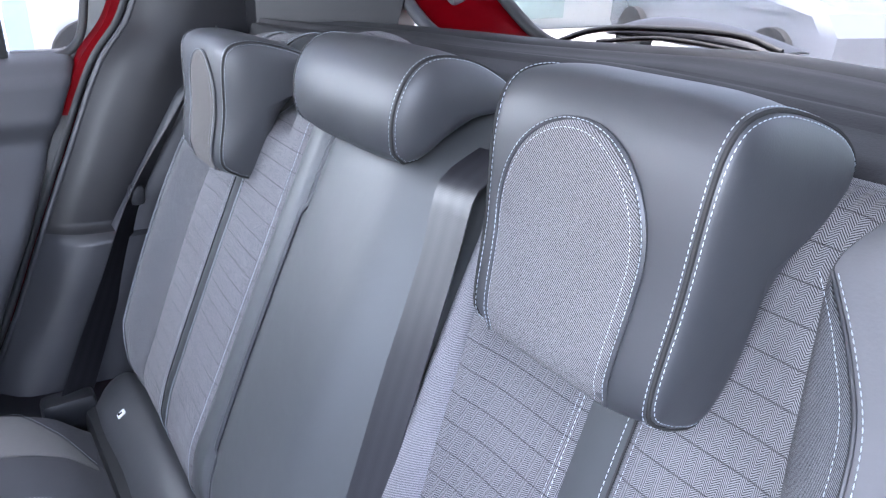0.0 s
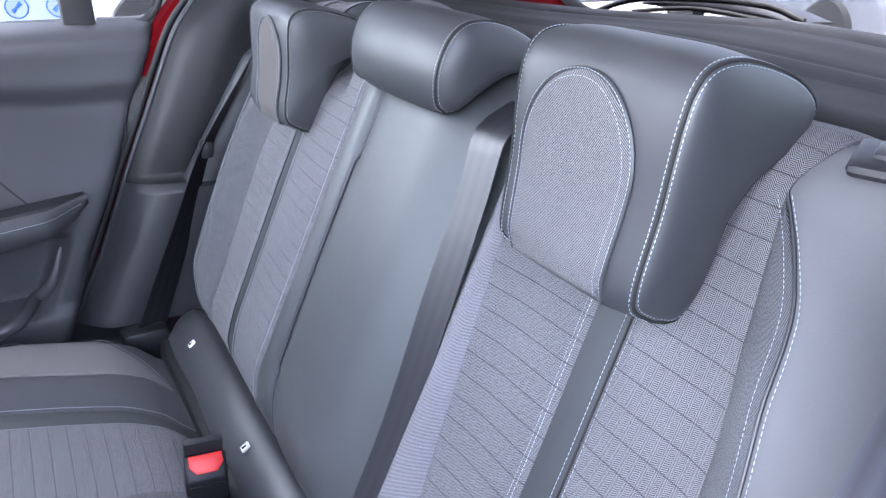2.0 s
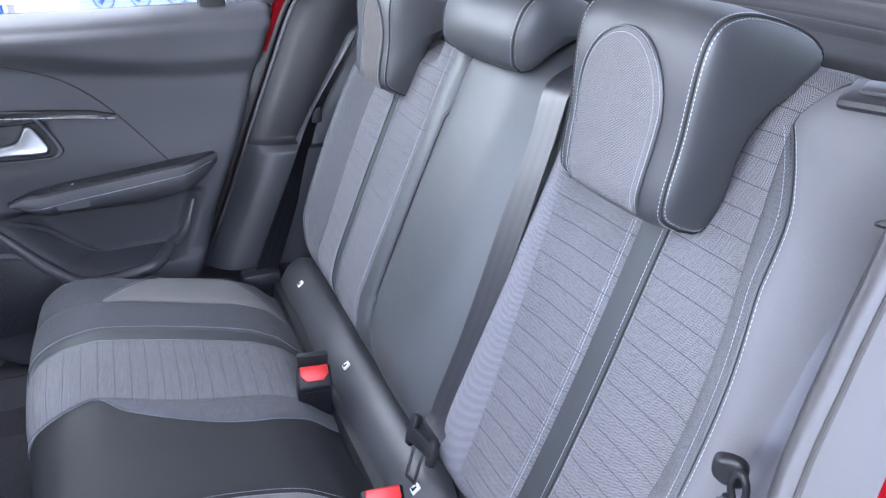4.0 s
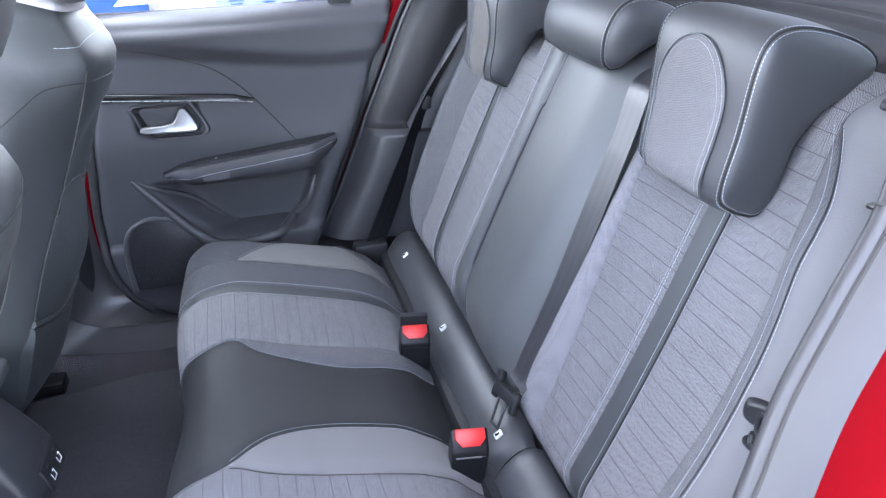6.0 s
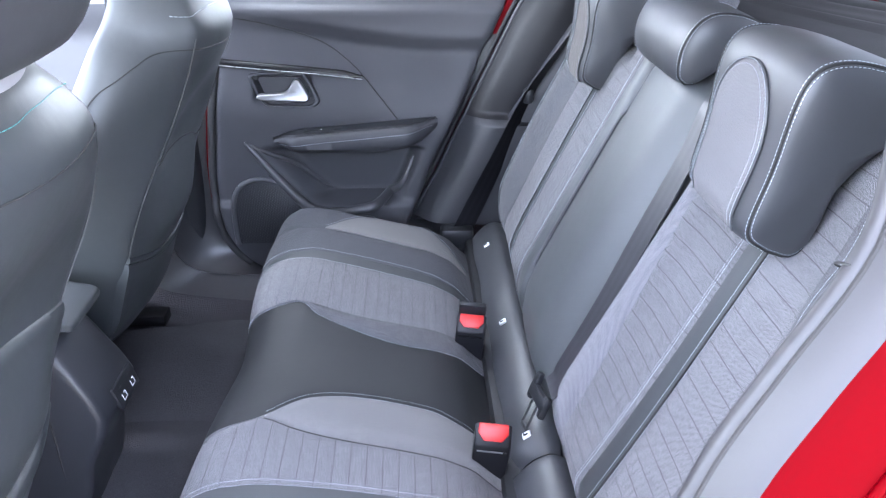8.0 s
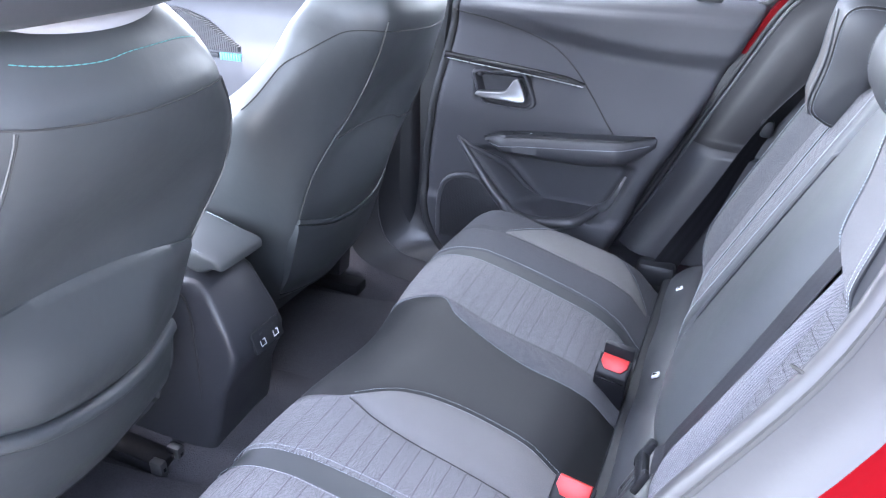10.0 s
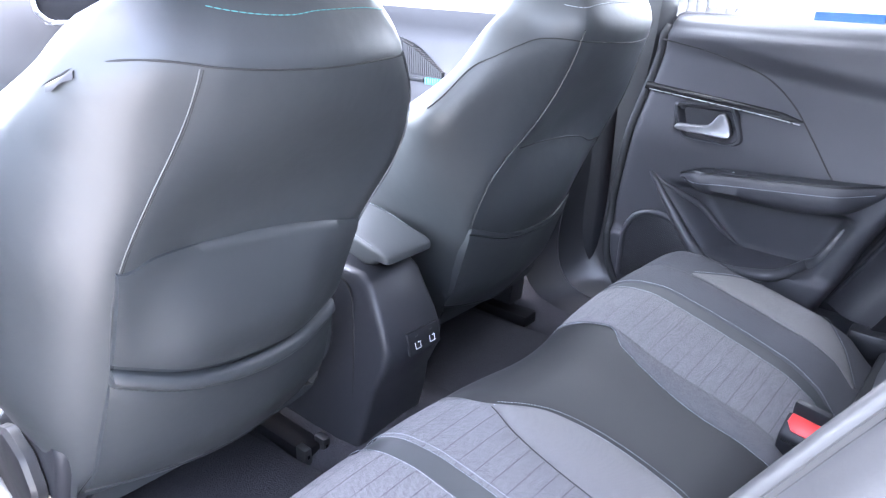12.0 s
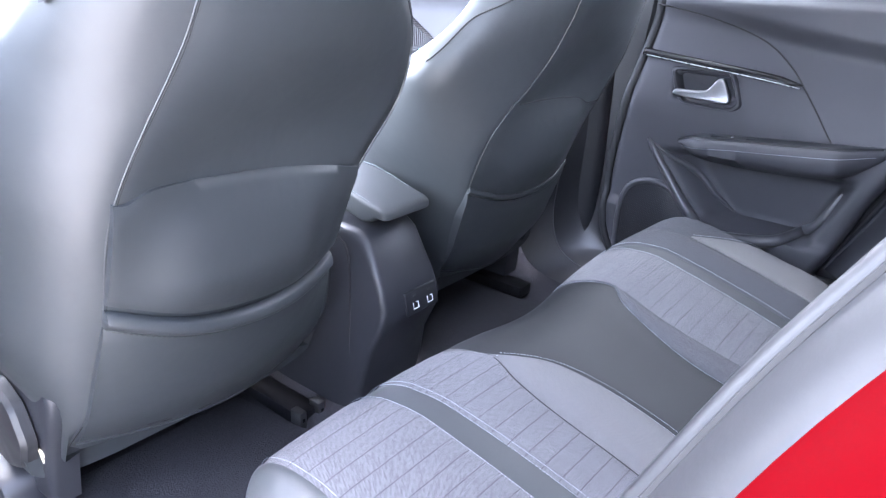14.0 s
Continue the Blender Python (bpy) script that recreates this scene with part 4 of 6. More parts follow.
for k in range(49):
    x = -0.444 + 0.350 * k / 48
    a = ARM_TOP(x)
    out = 0.046 * smooth(-0.446, -0.38, x) * smooth(-0.085, -0.16, x) + 0.006
    rows.append([door_at(x, a + 0.001, -0.008), door_at(x, a + 0.004, -0.006), door_at(x, a + 0.004, out * 0.74), door_at(x, a - 0.001, out * 0.80)])
cap = loft("armrest_cap", rows, TRIM_DARK, armrest, "black armrest cap", sharp=50)
arm_line = curve([(-0.43, 0.553), (-0.36, 0.566), (-0.24, 0.578), (-0.10, 0.592)])
stitches(lambda x, z, h: door_at(x, z, (0.046 * smooth(-0.446, -0.38, x) * smooth(-0.085, -0.16, x) + 0.006) * 1.02 + 0.0015), arm_line, armrest, wide=0.0006)
box("window_switch", (-0.375, door_y(-0.35, 0.58) - 0.026, 0.5775), (-0.335, door_y(-0.35, 0.58) - 0.008, 0.586), TRIM_DARK, armrest, 0.002, "black window switch")
box("switch_mark", (-0.3395, door_y(-0.35, 0.58) - 0.020, 0.586), (-0.3355, door_y(-0.35, 0.58) - 0.015, 0.5872), WHITE, armrest, 0.0004)
box("grip_slot", (-0.31, door_y(-0.27, 0.59) - 0.030, 0.5835), (-0.20, door_y(-0.27, 0.59) - 0.008, 0.5905), TRIM_DARK, armrest, 0.002)
# V-shaped rim round the door pocket
rim = curve([(-0.506, 0.553), (-0.454, 0.487), (-0.395, 0.418), (-0.34, 0.392), (-0.27, 0.398), (-0.205, 0.416), (-0.170, 0.445), (-0.142, 0.510)])
tube("pocket_rim", [door_at(*rim(k / 60), 0.001 + 0.007 * math.sin(math.pi * k / 60)) for k in range(61)], [0.003 + 0.010 * math.sin(math.pi * min(k / 60, 1)) ** 0.6 for k in range(61)], TRIM_LIGHT, door, 10)
rim2 = curve([(-0.506, 0.553), (-0.455, 0.522), (-0.403, 0.490), (-0.362, 0.452), (-0.325, 0.425)])
tube("pocket_rim", [door_at(*rim2(k / 40), 0.0) for k in range(41)], [0.002 + 0.005 * math.sin(math.pi * k / 40) for k in range(41)], TRIM_LIGHT, door, 10)
# speaker
sp = curve([(-0.544, 0.315), (-0.546, 0.40), (-0.530, 0.448), (-0.488, 0.467), (-0.440, 0.458), (-0.405, 0.425), (-0.372, 0.372), (-0.362, 0.315)])
GRILLE_Y = door_y(-0.45, 0.33)


def grille_at(x, z, h=0.0):
    return v3(x, GRILLE_Y + 0.085 * (z - 0.33) - h, z)


sp_out = [tuple(sp(k / 30)) for k in range(31)]
speaker = prism("speaker_grille", sp_out, lambda a, b, h: grille_at(a, b, h - 0.004), 0.010, TRIM_DARK, door, 0.006, "perforated black speaker grille")
tube("speaker_rim", [grille_at(a, b, 0.003) for a, b in sp_out], 0.0065, TRIM_LIGHT, speaker, 8)
verts, faces = [], []
for i in range(48):
    for j in range(38):
        x, z = -0.540 + i * 0.0037, 0.320 + j * 0.0037 + (0.00185 if i % 2 else 0)
        if z > 0.461 - 3.2 * (x + 0.485) ** 2 - (0.62 * max(0, x + 0.43)) or x < -0.538 or x > -0.37:
            continue
        k = len(verts)
        for a in range(6):
            verts.append(tuple(grille_at(x + 0.0013 * math.cos(a * math.pi / 3), z + 0.0013 * math.sin(a * math.pi / 3), 0.0058)))
        verts.append(tuple(grille_at(x, z, 0.0072)))
        faces += [(k + a, k + (a + 1) % 6, k + 6) for a in range(6)]
me = bpy.data.meshes.new("grille_studs")
me.from_pydata(verts, [], faces)
me.materials.append(TRIM)
gs = new("grille_studs", me)
gs.parent = speaker
tube("edge_seal", [v3(FRONT_EDGE(z) + 0.001, door_y(FRONT_EDGE(z), z) + 0.008, z) for z in np.linspace(0.26, 0.83, 40)], 0.009, RUBBER_DARK, door, 8, "black rubber edge seal")
# window glass, divider and frame
pane = box("window_pane", (-0.60, 0.722, 0.84), (-0.068, 0.726, 1.25), TINTED, door, 0)
pane.visible_shadow = False
pane = box("window_pane", (-0.018, 0.722, 0.845), (0.22, 0.726, 1.20), TINTED, door, 0)
pane.visible_shadow = False
box("window_divider", (-0.070, 0.700, 0.835), (-0.022, 0.735, 1.26), RUBBER_DARK, door, 0.006)
QW = [(-0.02, 0.846), (0.035, 0.8465), (0.062, 0.856), (0.080, 0.880), (0.092, 0.93), (0.11, 1.02), (0.13, 1.15)]
qc = curve(QW)
tube("window_seal", [v3(qc(k / 30)[0], 0.716, qc(k / 30)[1]) for k in range(31)], 0.007, RUBBER_DARK, door, 8)
loft("window_frame", [[v3(qc(k / 30)[0] + a, b, qc(k / 30)[1] - c) for a, b, c in ((0.004, 0.712, 0.0), (0.030, 0.700, 0.012), (0.034, 0.735, 0.012), (0.004, 0.735, 0.0))] for k in range(31)], TRIM_DARK, door)
box("window_frame", (-0.61, 0.70, 1.24), (0.2, 0.74, 1.30), TRIM_DARK, door, 0.006)

# the body's rear door opening, far side: red flange, seal and pillar linings
far_line = curve([(-0.175, 0.36), (-0.118, 0.47), (-0.062, 0.595), (-0.008, 0.71), (0.055, 0.842), (0.105, 0.91), (0.135, 1.0), (0.155, 1.12), (0.15, 1.25)])
pillar = thing("wall_far_rear", "charcoal rear pillar lining beside the far backrest", "pillar trim", "structure")
fl = [far_line(k / 120) for k in range(121)]
loft("door_flange", [[v3(x + a, y, z) for a, y in ((0.006, 0.668), (0.020, 0.664), (0.020, 0.72), (0.006, 0.72))] for x, z in fl if z > 0.765], RED, pillar, "red painted door opening")
# lower flange drawn black, the shade on its red put into the colour
loft("door_flange", [[v3(x + a, y, z) for a, y in ((0.006, 0.668), (0.020, 0.664), (0.020, 0.72), (0.006, 0.72))] for x, z in fl if z <= 0.775], RUBBER_DARK, pillar)
tube("door_seal", [v3(x + 0.022, 0.668, z) for x, z in fl], 0.006, RUBBER_DARK, pillar, 8)
tube("lining_lip", [v3(x + 0.031, 0.647, z) for x, z in fl], 0.005, TRIM, pillar, 8)
rows = []
for x, z in fl:
    row = []
    for j in range(25):
        f = j / 24
        edge = 0.600
        low = smooth(edge + 0.006, edge - 0.006, z)
        xx = x + 0.031 + f * (0.43 - 0.05 * f)
        y = 0.645 - 0.014 * smooth(0, 0.06, f) - 0.012 * smooth(0, 0.2, f) - 0.026 * low * smooth(0.0, 0.12, f) - 0.03 * f
        row.append(v3(xx, y, z))
    rows.append(row)
cut = next(k for k, (x, z) in enumerate(fl) if z > 0.60)
part("lower_lining", grid_mesh(rows[:cut + 1]), TRIM, pillar, sharp=60)
# upper part coloured near black to stand for the shade of the recess
part("upper_lining", grid_mesh(rows[cut:]), TRIM_BLACK, pillar, "upper pillar lining, the recess's shade in its black tone", sharp=60)
loft("seal_backing", [[v3(x + a, y, z) for a, y in ((-0.05, 0.694), (0.03, 0.694), (0.03, 0.70), (-0.05, 0.70))] for x, z in fl if z <= 0.845], RUBBER_DARK, pillar)
loft("seal_backing", [[v3(x + a, y, z) for a, y in ((0.014, 0.690), (0.075, 0.660), (0.075, 0.70), (0.014, 0.70))] for x, z in fl if z > 0.765], RUBBER_DARK, pillar)
# the lining's rounded bulge behind the belt, given a lighter, lit tone
rows = []
for k in range(31):
    z = 0.60 + 0.245 * k / 30
    e = 0.062 + 0.62 * (z - 0.61) + 0.05 * smooth(0.80, 0.85, z)
    rows.append([v3(e + a, y - 0.006 * math.sin(math.pi * k / 30), z) for a, y in ((0.0, 0.632), (0.002, 0.612), (0.010, 0.598), (0.024, 0.590), (0.06, 0.586), (0.16, 0.584), (0.16, 0.64))])
loft("belt_panel", rows, TRIM, pillar, "charcoal panel behind the belt", sharp=60)
box("rocker_backing", (-0.32, 0.690, 0.16), (-0.06, 0.712, 0.44), RUBBER_DARK, pillar, 0.004)
wall = quad_strip("wall_near_rear", [[v3(x, -0.66, z) for z in (0.3, 0.6, 0.9, 1.3)] for x in (0.30, 0.5, 0.8)], TRIM, "", (0, -0.04, 0))
tagged(wall, "charcoal luggage area lining", "wall", kind="structure")

# far belt
far_belt = thing("seat_belt", "belt running from the far pillar to the sill, in a shaded tone", "seat belt", group="seat belts")
pb = curve([(0.235, 0.553, 0.90), (0.175, 0.566, 0.79), (0.100, 0.575, 0.665), (0.04, 0.575, 0.52), (-0.035, 0.555, 0.36)])
turn = curve([(0.22, 0.95, -0.10), (0.35, 0.90, -0.15), (0.6, 0.6, -0.30), (0.9, 0.2, -0.42)])
ribbon("webbing", [pb(k / 40) for k in range(41)], [tuple(turn(k / 40)) for k in range(41)], 0.046, 0.0007, BELT_SHADED, far_belt)
box("belt_stop", (0.086, 0.562, 0.646), (0.108, 0.582, 0.678), TRIM_DARK, far_belt, 0.007, "black plastic belt stop")
box("anchor", (-0.085, 0.530, 0.325), (-0.010, 0.570, 0.372), TRIM_DARK, far_belt, 0.010, "black anchor cover")

# sill and lower pillar on the far side
sill = thing("sill_trim", "satin charcoal plastic sill along the far door", "sill trim", "structure")
DOOR_SIDE = curve([(-0.600, 0.660, 0.66), (-0.606, 0.658, 0.50), (-0.606, 0.655, 0.42), (-0.596, 0.652, 0.36), (-0.572, 0.650, 0.318), (-0.535, 0.650, 0.292), (-0.48, 0.650, 0.280), (-0.30, 0.650, 0.276), (-0.12, 0.650, 0.276)])
CREASE = curve([(-0.668, 0.618, 0.66), (-0.682, 0.606, 0.50), (-0.694, 0.600, 0.40), (-0.694, 0.598, 0.33), (-0.676, 0.598, 0.276), (-0.640, 0.600, 0.246), (-0.58, 0.600, 0.235), (-0.36, 0.600, 0.230), (-0.12, 0.600, 0.230)])
sp_rows = []
for k in range(81):
    p, q = v3(*DOOR_SIDE(k / 80)), v3(*CREASE(k / 80))
    away = (q - p).normalized()
    row = [p.lerp(q, j / 10) + v3(0, 0.016 * math.sin(math.pi * j / 10), 0) for j in range(11)]
    row += [q + away * 0.006 + v3(0, -0.003, 0), q + away * 0.012 + v3(0, 0.004, 0), q + away * 0.10 + v3(0, 0.010, 0)]
    sp_rows.append(row)
part("cover", grid_mesh(sp_rows), TRIM_SATIN, sill, sharp=60)
box("kick_panel", (-1.30, 0.604, 0.14), (-0.12, 0.66, 0.215), TRIM_DARK, sill, 0.006, "black lower sill")
bp = thing("wall_far_pillar", "charcoal door pillar lining beside the front seat", "pillar trim", "structure")
loft("lining", [[v3(x - 0.05 * smooth(0.85, 1.3, z), y, z) for x, y in ((-0.618, 0.70), (-0.622, 0.655), (-0.640, 0.635), (-0.70, 0.628), (-0.76, 0.65), (-0.78, 0.72))] for z in np.linspace(0.20, 1.34, 18)], TRIM_DARK, bp)
loft("door_seal", [[v3(x, y, z) for x, y in ((FRONT_EDGE(z) - 0.004, 0.672), (FRONT_EDGE(z) - 0.012, 0.660), (-0.632 - 0.05 * smooth(0.85, 1.3, z), 0.655), (-0.632 - 0.05 * smooth(0.85, 1.3, z), 0.71), (FRONT_EDGE(z), 0.71))] for z in np.linspace(0.20, 1.30, 23)], RUBBER_DARK, bp)
loft("door_edge", [[v3(FRONT_EDGE(z) - 0.0165 + a, y, z) for a, y in ((-0.004, 0.650), (0.004, 0.648), (0.004, 0.666), (-0.004, 0.666))] for z in np.linspace(0.33, 0.62, 8)], RED, bp, "red painted body edge")

# near side: rear pillar of the open doorway
near_pillar = thing("wall_near_pillar", "red rear door opening with grey rubber seal", "door opening", "structure")
NEAR = curve([(-0.20, -0.630, 0.36), (-0.14, -0.622, 0.47), (-0.075, -0.610, 0.59), (-0.035, -0.595, 0.66), (-0.004, -0.580, 0.72), (0.024, -0.565, 0.78), (0.052, -0.556, 0.83), (0.093, -0.541, 0.90), (0.114, -0.508, 0.955), (0.125, -0.480, 1.05), (0.12, -0.46, 1.18), (0.09, -0.45, 1.30)])
np_ = [NEAR(k / 60) for k in range(61)]


def near_ring(offsets):
    return [[v3(x + a, y + b, z) for a, b in offsets] for x, y, z in np_]


loft("inner_lining", near_ring(((0.006, 0.004), (0.03, 0.018), (0.22, 0.05), (0.24, 0.01), (0.04, -0.02), (0.010, -0.004))), TRIM, near_pillar)
loft("door_seal", near_ring([(0.0065 + 0.0065 * math.cos(a), -0.003 + 0.0065 * math.sin(a)) for a in (2 * math.pi * k / 14 for k in range(14))]), RUBBER, near_pillar, "soft grey rubber seal")
loft("seal_panel", near_ring(((0.0050, -0.0088), (0.0078, -0.0140), (0.0108, -0.0200), (0.0140, -0.0255), (0.0175, -0.0300), (0.0215, -0.0340), (0.05, -0.02), (0.03, -0.004))), RUBBER, near_pillar, "pale grey opening trim")
loft("body_flange", near_ring(((0.0200, -0.0318), (0.0245, -0.0385), (0.034, -0.047), (0.072, -0.062), (0.13, -0.076), (0.30, -0.10), (0.30, -0.05), (0.06, -0.02))), RED, near_pillar, "gloss red painted body")
# dark cord beside the seal, coloured as the shade of a groove
tube("seal_groove", [v3(x + 0.0058, y - 0.0098, z) for x, y, z in np_], 0.0016, DARK_THREAD, near_pillar, 6)
joint = v3(0.0915, -0.5445, 0.885)
ax = (v3(*NEAR(0.66)) - v3(*NEAR(0.60))).normalized()
u1 = ax.orthogonal().normalized()
u2 = ax.cross(u1)
tube("seal_joint", [joint + (u1 * math.cos(a) + u2 * math.sin(a)) * 0.0074 for a in (2 * math.pi * k / 20 for k in range(21))], 0.0007, DARK_THREAD, near_pillar, 6)
tube("flange_crease", [v3(x + 0.058, y - 0.0575, z) for x, y, z in np_], 0.003, RED, near_pillar, 8)

# the near rear door, swung wide open; unseen, added to hold off sky light
near_door = thing("door_3", "wide open rear door with charcoal lining and red outer skin", "door", "structure")
swing = Matrix.Translation((-0.735, -0.745, 0.0)) @ Euler((0, 0, radians(-59))).to_matrix().to_4x4()
door_side = [(0.0, 0.02), (0.62, 0.02), (0.78, 0.20), (0.92, 0.42), (1.00, 0.70), (1.02, 0.84), (0.0, 0.84)]
prism("outer_skin", door_side, lambda a, b, h: swing @ v3(a, -0.05 + h, b), 0.05, RED, near_door, 0.008, "red painted outer skin")
prism("lining", [(0.02, 0.06), (0.60, 0.06), (0.75, 0.22), (0.88, 0.42), (0.96, 0.70), (0.98, 0.83), (0.02, 0.83)], lambda a, b, h: swing @ v3(a, h, b), 0.05, TRIM_SOFT, near_door, 0.015, "charcoal plastic lining")
tube("window_frame", [swing @ v3(a, 0.0, b) for a, b in ((0.02, 0.84), (0.02, 1.28), (0.55, 1.32), (0.82, 1.20), (1.02, 0.84))], 0.022, TRIM_DARK, near_door, 8)

# ---- the luggage shelf and the open tailgate ----
shelf = thing("luggage_shelf", "black ribbed luggage shelf behind the headrests", "luggage shelf")
SH = lerp_table([(-0.62, 0.40), (-0.42, 0.56), (-0.174, 0.668), (-0.096, 0.687), (-0.017, 0.690), (0.03, 0.645), (0.146, 0.55), (0.20, 0.52), (0.31, 0.485), (0.40, 0.44), (0.56, 0.33)])
def shelf_rows(i0, i1):
    rows = []
    for j in range(41):
        y = -0.56 + 1.12 * j / 40
        x1 = SH(y)
        rows.append([shelf_at(y, x1, i / 32) for i in range(i0, i1 + 1)])
        if i0 == 0:
            rows[-1].insert(0, v3(0.285, y, 0.83))
        if i1 == 32:
            rows[-1].append(v3(x1, y, 0.80))
    return rows


def shelf_at(y, x1, f):
    x = 0.285 + (x1 - 0.285) * f
    z = 0.885 + 0.018 * smooth(0.0, 0.12, f) + 0.007 * math.exp(-(((f - 0.42) / 0.05) ** 2)) - 0.006 * math.exp(-(((f - 0.55) / 0.04) ** 2)) + 0.004 * math.exp(-(((f - 0.8) / 0.06) ** 2)) - 0.03 * smooth(0.95, 1.0, f)
    return v3(x, y, z)


for piece, i0, i1 in (("front_flap", 0, 11), ("hinge_ridge", 11, 19), ("rear_board", 19, 32)):
    part(piece, grid_mesh(shelf_rows(i0, i1)), SHELF, shelf, sharp=50)
rows = [[v3(SH(y) + a, y, 0.893 + b) for a, b in ((-0.01, 0.0), (0.0, 0.012), (0.022, 0.016), (0.03, 0.0), (0.02, -0.05))] for y in np.linspace(-0.5, 0.52, 41)]
hatch = thing("window_1", "tailgate opening with black seal and red frame", "tailgate opening", "structure")
loft("hatch_seal", rows, RUBBER_DARK, hatch)
jamb = curve([(0.52, 0.26, 0.878), (0.50, 0.355, 0.897), (0.50, 0.43, 0.932), (0.50, 0.49, 0.98), (0.52, 0.52, 1.06), (0.55, 0.53, 1.20), (0.56, 0.53, 1.28)])
loft("frame", [[v3(*(jamb(k / 30) + np.array(o))) for o in ((0, 0, 0), (0.03, -0.035, 0.004), (0.08, -0.075, 0.004), (0.10, -0.105, -0.004), (0.12, -0.06, -0.02), (0.06, 0.03, -0.02))] for k in range(31)], RED, hatch, "red painted tailgate frame")
tube("lining_edge", [v3(*(jamb(k / 30) + np.array((-0.008, 0.004, 0.0)))) for k in range(31)], 0.010, TRIM_LIGHT, hatch, 8)
tube("corner_seal", [v3(*(jamb(k / 30) + np.array((0.10, -0.108, 0.0)))) for k in range(31)], 0.009, RUBBER_DARK, hatch, 8)
box("strut_bracket", (0.535, 0.385, 0.935), (0.565, 0.405, 0.955), STEEL, hatch, 0.005)
quad_strip("side_lining", [[v3(0.30 + (0.17 + 0.15 * smooth(0.9, 1.25, z)) * f, 0.565 - 0.13 * f, z) for z in np.linspace(0.6, 1.3, 10)] for f in np.linspace(0, 1, 6)], TRIM_BLACK, "", (0, 0.05, 0), hatch)

pane = quad_strip("window_pane", [[v3(0.78 - 0.30 * (z - 0.86) - 0.30 * (y - 0.05) ** 2, y, z) for z in (0.86, 1.0, 1.14, 1.27)] for y in np.linspace(-0.48, 0.46, 9)], TINTED, "", (0.004, 0, 0), hatch)
pane.visible_shadow = False
wiper = thing("rear_wiper", "black rear wiper with domed cover behind the tailgate glass", "wiper")
rows = []
for k in range(21):
    f = k / 20
    rise = 0.004 + 0.030 * math.sin(math.pi * f ** 0.8) ** 0.7
    rows.append([v3(0.80 + 0.04 * (1 - math.cos(a)), 0.325 - 0.305 * f, 0.893 + rise * math.sin(a)) for a in (math.pi * q / 10 for q in range(11))])
loft("cover", rows, TRIM, wiper, "domed charcoal wiper cover")
tube("arm", [v3(0.795, y, z) for y, z in (curve([(0.457, 0.858), (0.339, 0.898), (0.183, 0.913), (0.071, 0.914), (0.012, 0.900)])(k / 24) for k in range(25))], 0.005, RUBBER_DARK, wiper, 8)
tube("blade", [v3(0.790, y, z) for y, z in (curve([(0.33, 0.880), (0.20, 0.898), (0.05, 0.894)])(k / 24) for k in range(25))], 0.0035, RUBBER_DARK, wiper, 8)

# ---- centre console between the front seats ----
console = thing("centre_console", "charcoal plastic centre console with two charging sockets", "console")
PROFILE = [(-1.45, 0.20), (-0.70, 0.19), (-0.640, 0.20), (-0.622, 0.262), (-0.612, 0.31), (-0.585, 0.362), (-0.580, 0.392), (-0.592, 0.425), (-0.625, 0.492), (-0.645, 0.506), (-0.70, 0.508), (-1.45, 0.46)]
rings = []
for y, k in ((-0.084, -0.014), (-0.0825, -0.007), (-0.079, -0.002), (-0.073, 0.0), (-0.025, 0.002), (0.022, 0.0), (0.0285, -0.003), (0.030, -0.009)):
    rings.append([v3(x + k, y - (0.02 if y < 0 else -0.02) * (1 - (z - 0.19) / 0.3), z + (k if z > 0.45 else 0)) for x, z in PROFILE])
loft("housing", rings, TRIM, console, sharp=50)
LID_TOP = lerp_table([(0.0, 0.541), (0.10, 0.553), (0.30, 0.572), (1.0, 0.585)])
lid_rings = []
for f in (0.0, 0.003, 0.008, 0.016, 0.028, 0.05, 0.08, 0.12, 0.2, 0.35, 0.5, 0.7, 1.0):
    x = -0.600 - 0.42 * f
    g = min(f / 0.028, 1.0)
    rise = math.sqrt(1 - (1 - g) ** 2)
    w = 0.052 * (0.86 + 0.14 * rise)
    thick = (0.018 + 0.024 * smooth(0.03, 0.11, f)) * (0.5 + 0.5 * rise)
    zc = LID_TOP(f) - thick / 2 - 0.004 * (1 - rise)
    lid_rings.append([v3(x, -0.020 + w * math.copysign(abs(math.cos(a)) ** 0.25, math.cos(a)), zc + thick / 2 * math.copysign(abs(math.sin(a)) ** 0.4, math.sin(a))) for a in (2 * math.pi * k / 44 for k in range(44))])
lid = loft("armrest_lid", lid_rings, STRIPE, console, "padded charcoal leatherette armrest lid", sharp=60)
lid_edge = curve([(-0.76, -0.0665), (-0.63, -0.0665), (-0.612, -0.058), (-0.607, -0.02), (-0.612, 0.018), (-0.63, 0.0265), (-0.76, 0.0265)])
stitches(lambda x, y, h: v3(x, y, LID_TOP((-0.600 - x) / 0.42) + h), lid_edge, lid, h=-0.0022, dash=0.0035, gap=0.003, wide=0.0006)
mu = Matrix.Translation((-0.579, -0.0115, 0.391)) @ Euler((0, radians(-14), 0)).to_matrix().to_4x4()
sock = box("socket_plate", (-0.004, -0.036, -0.019), (0.003, 0.036, 0.019), TRIM_DARK, console, 0.003, "black socket plate", m=mu)
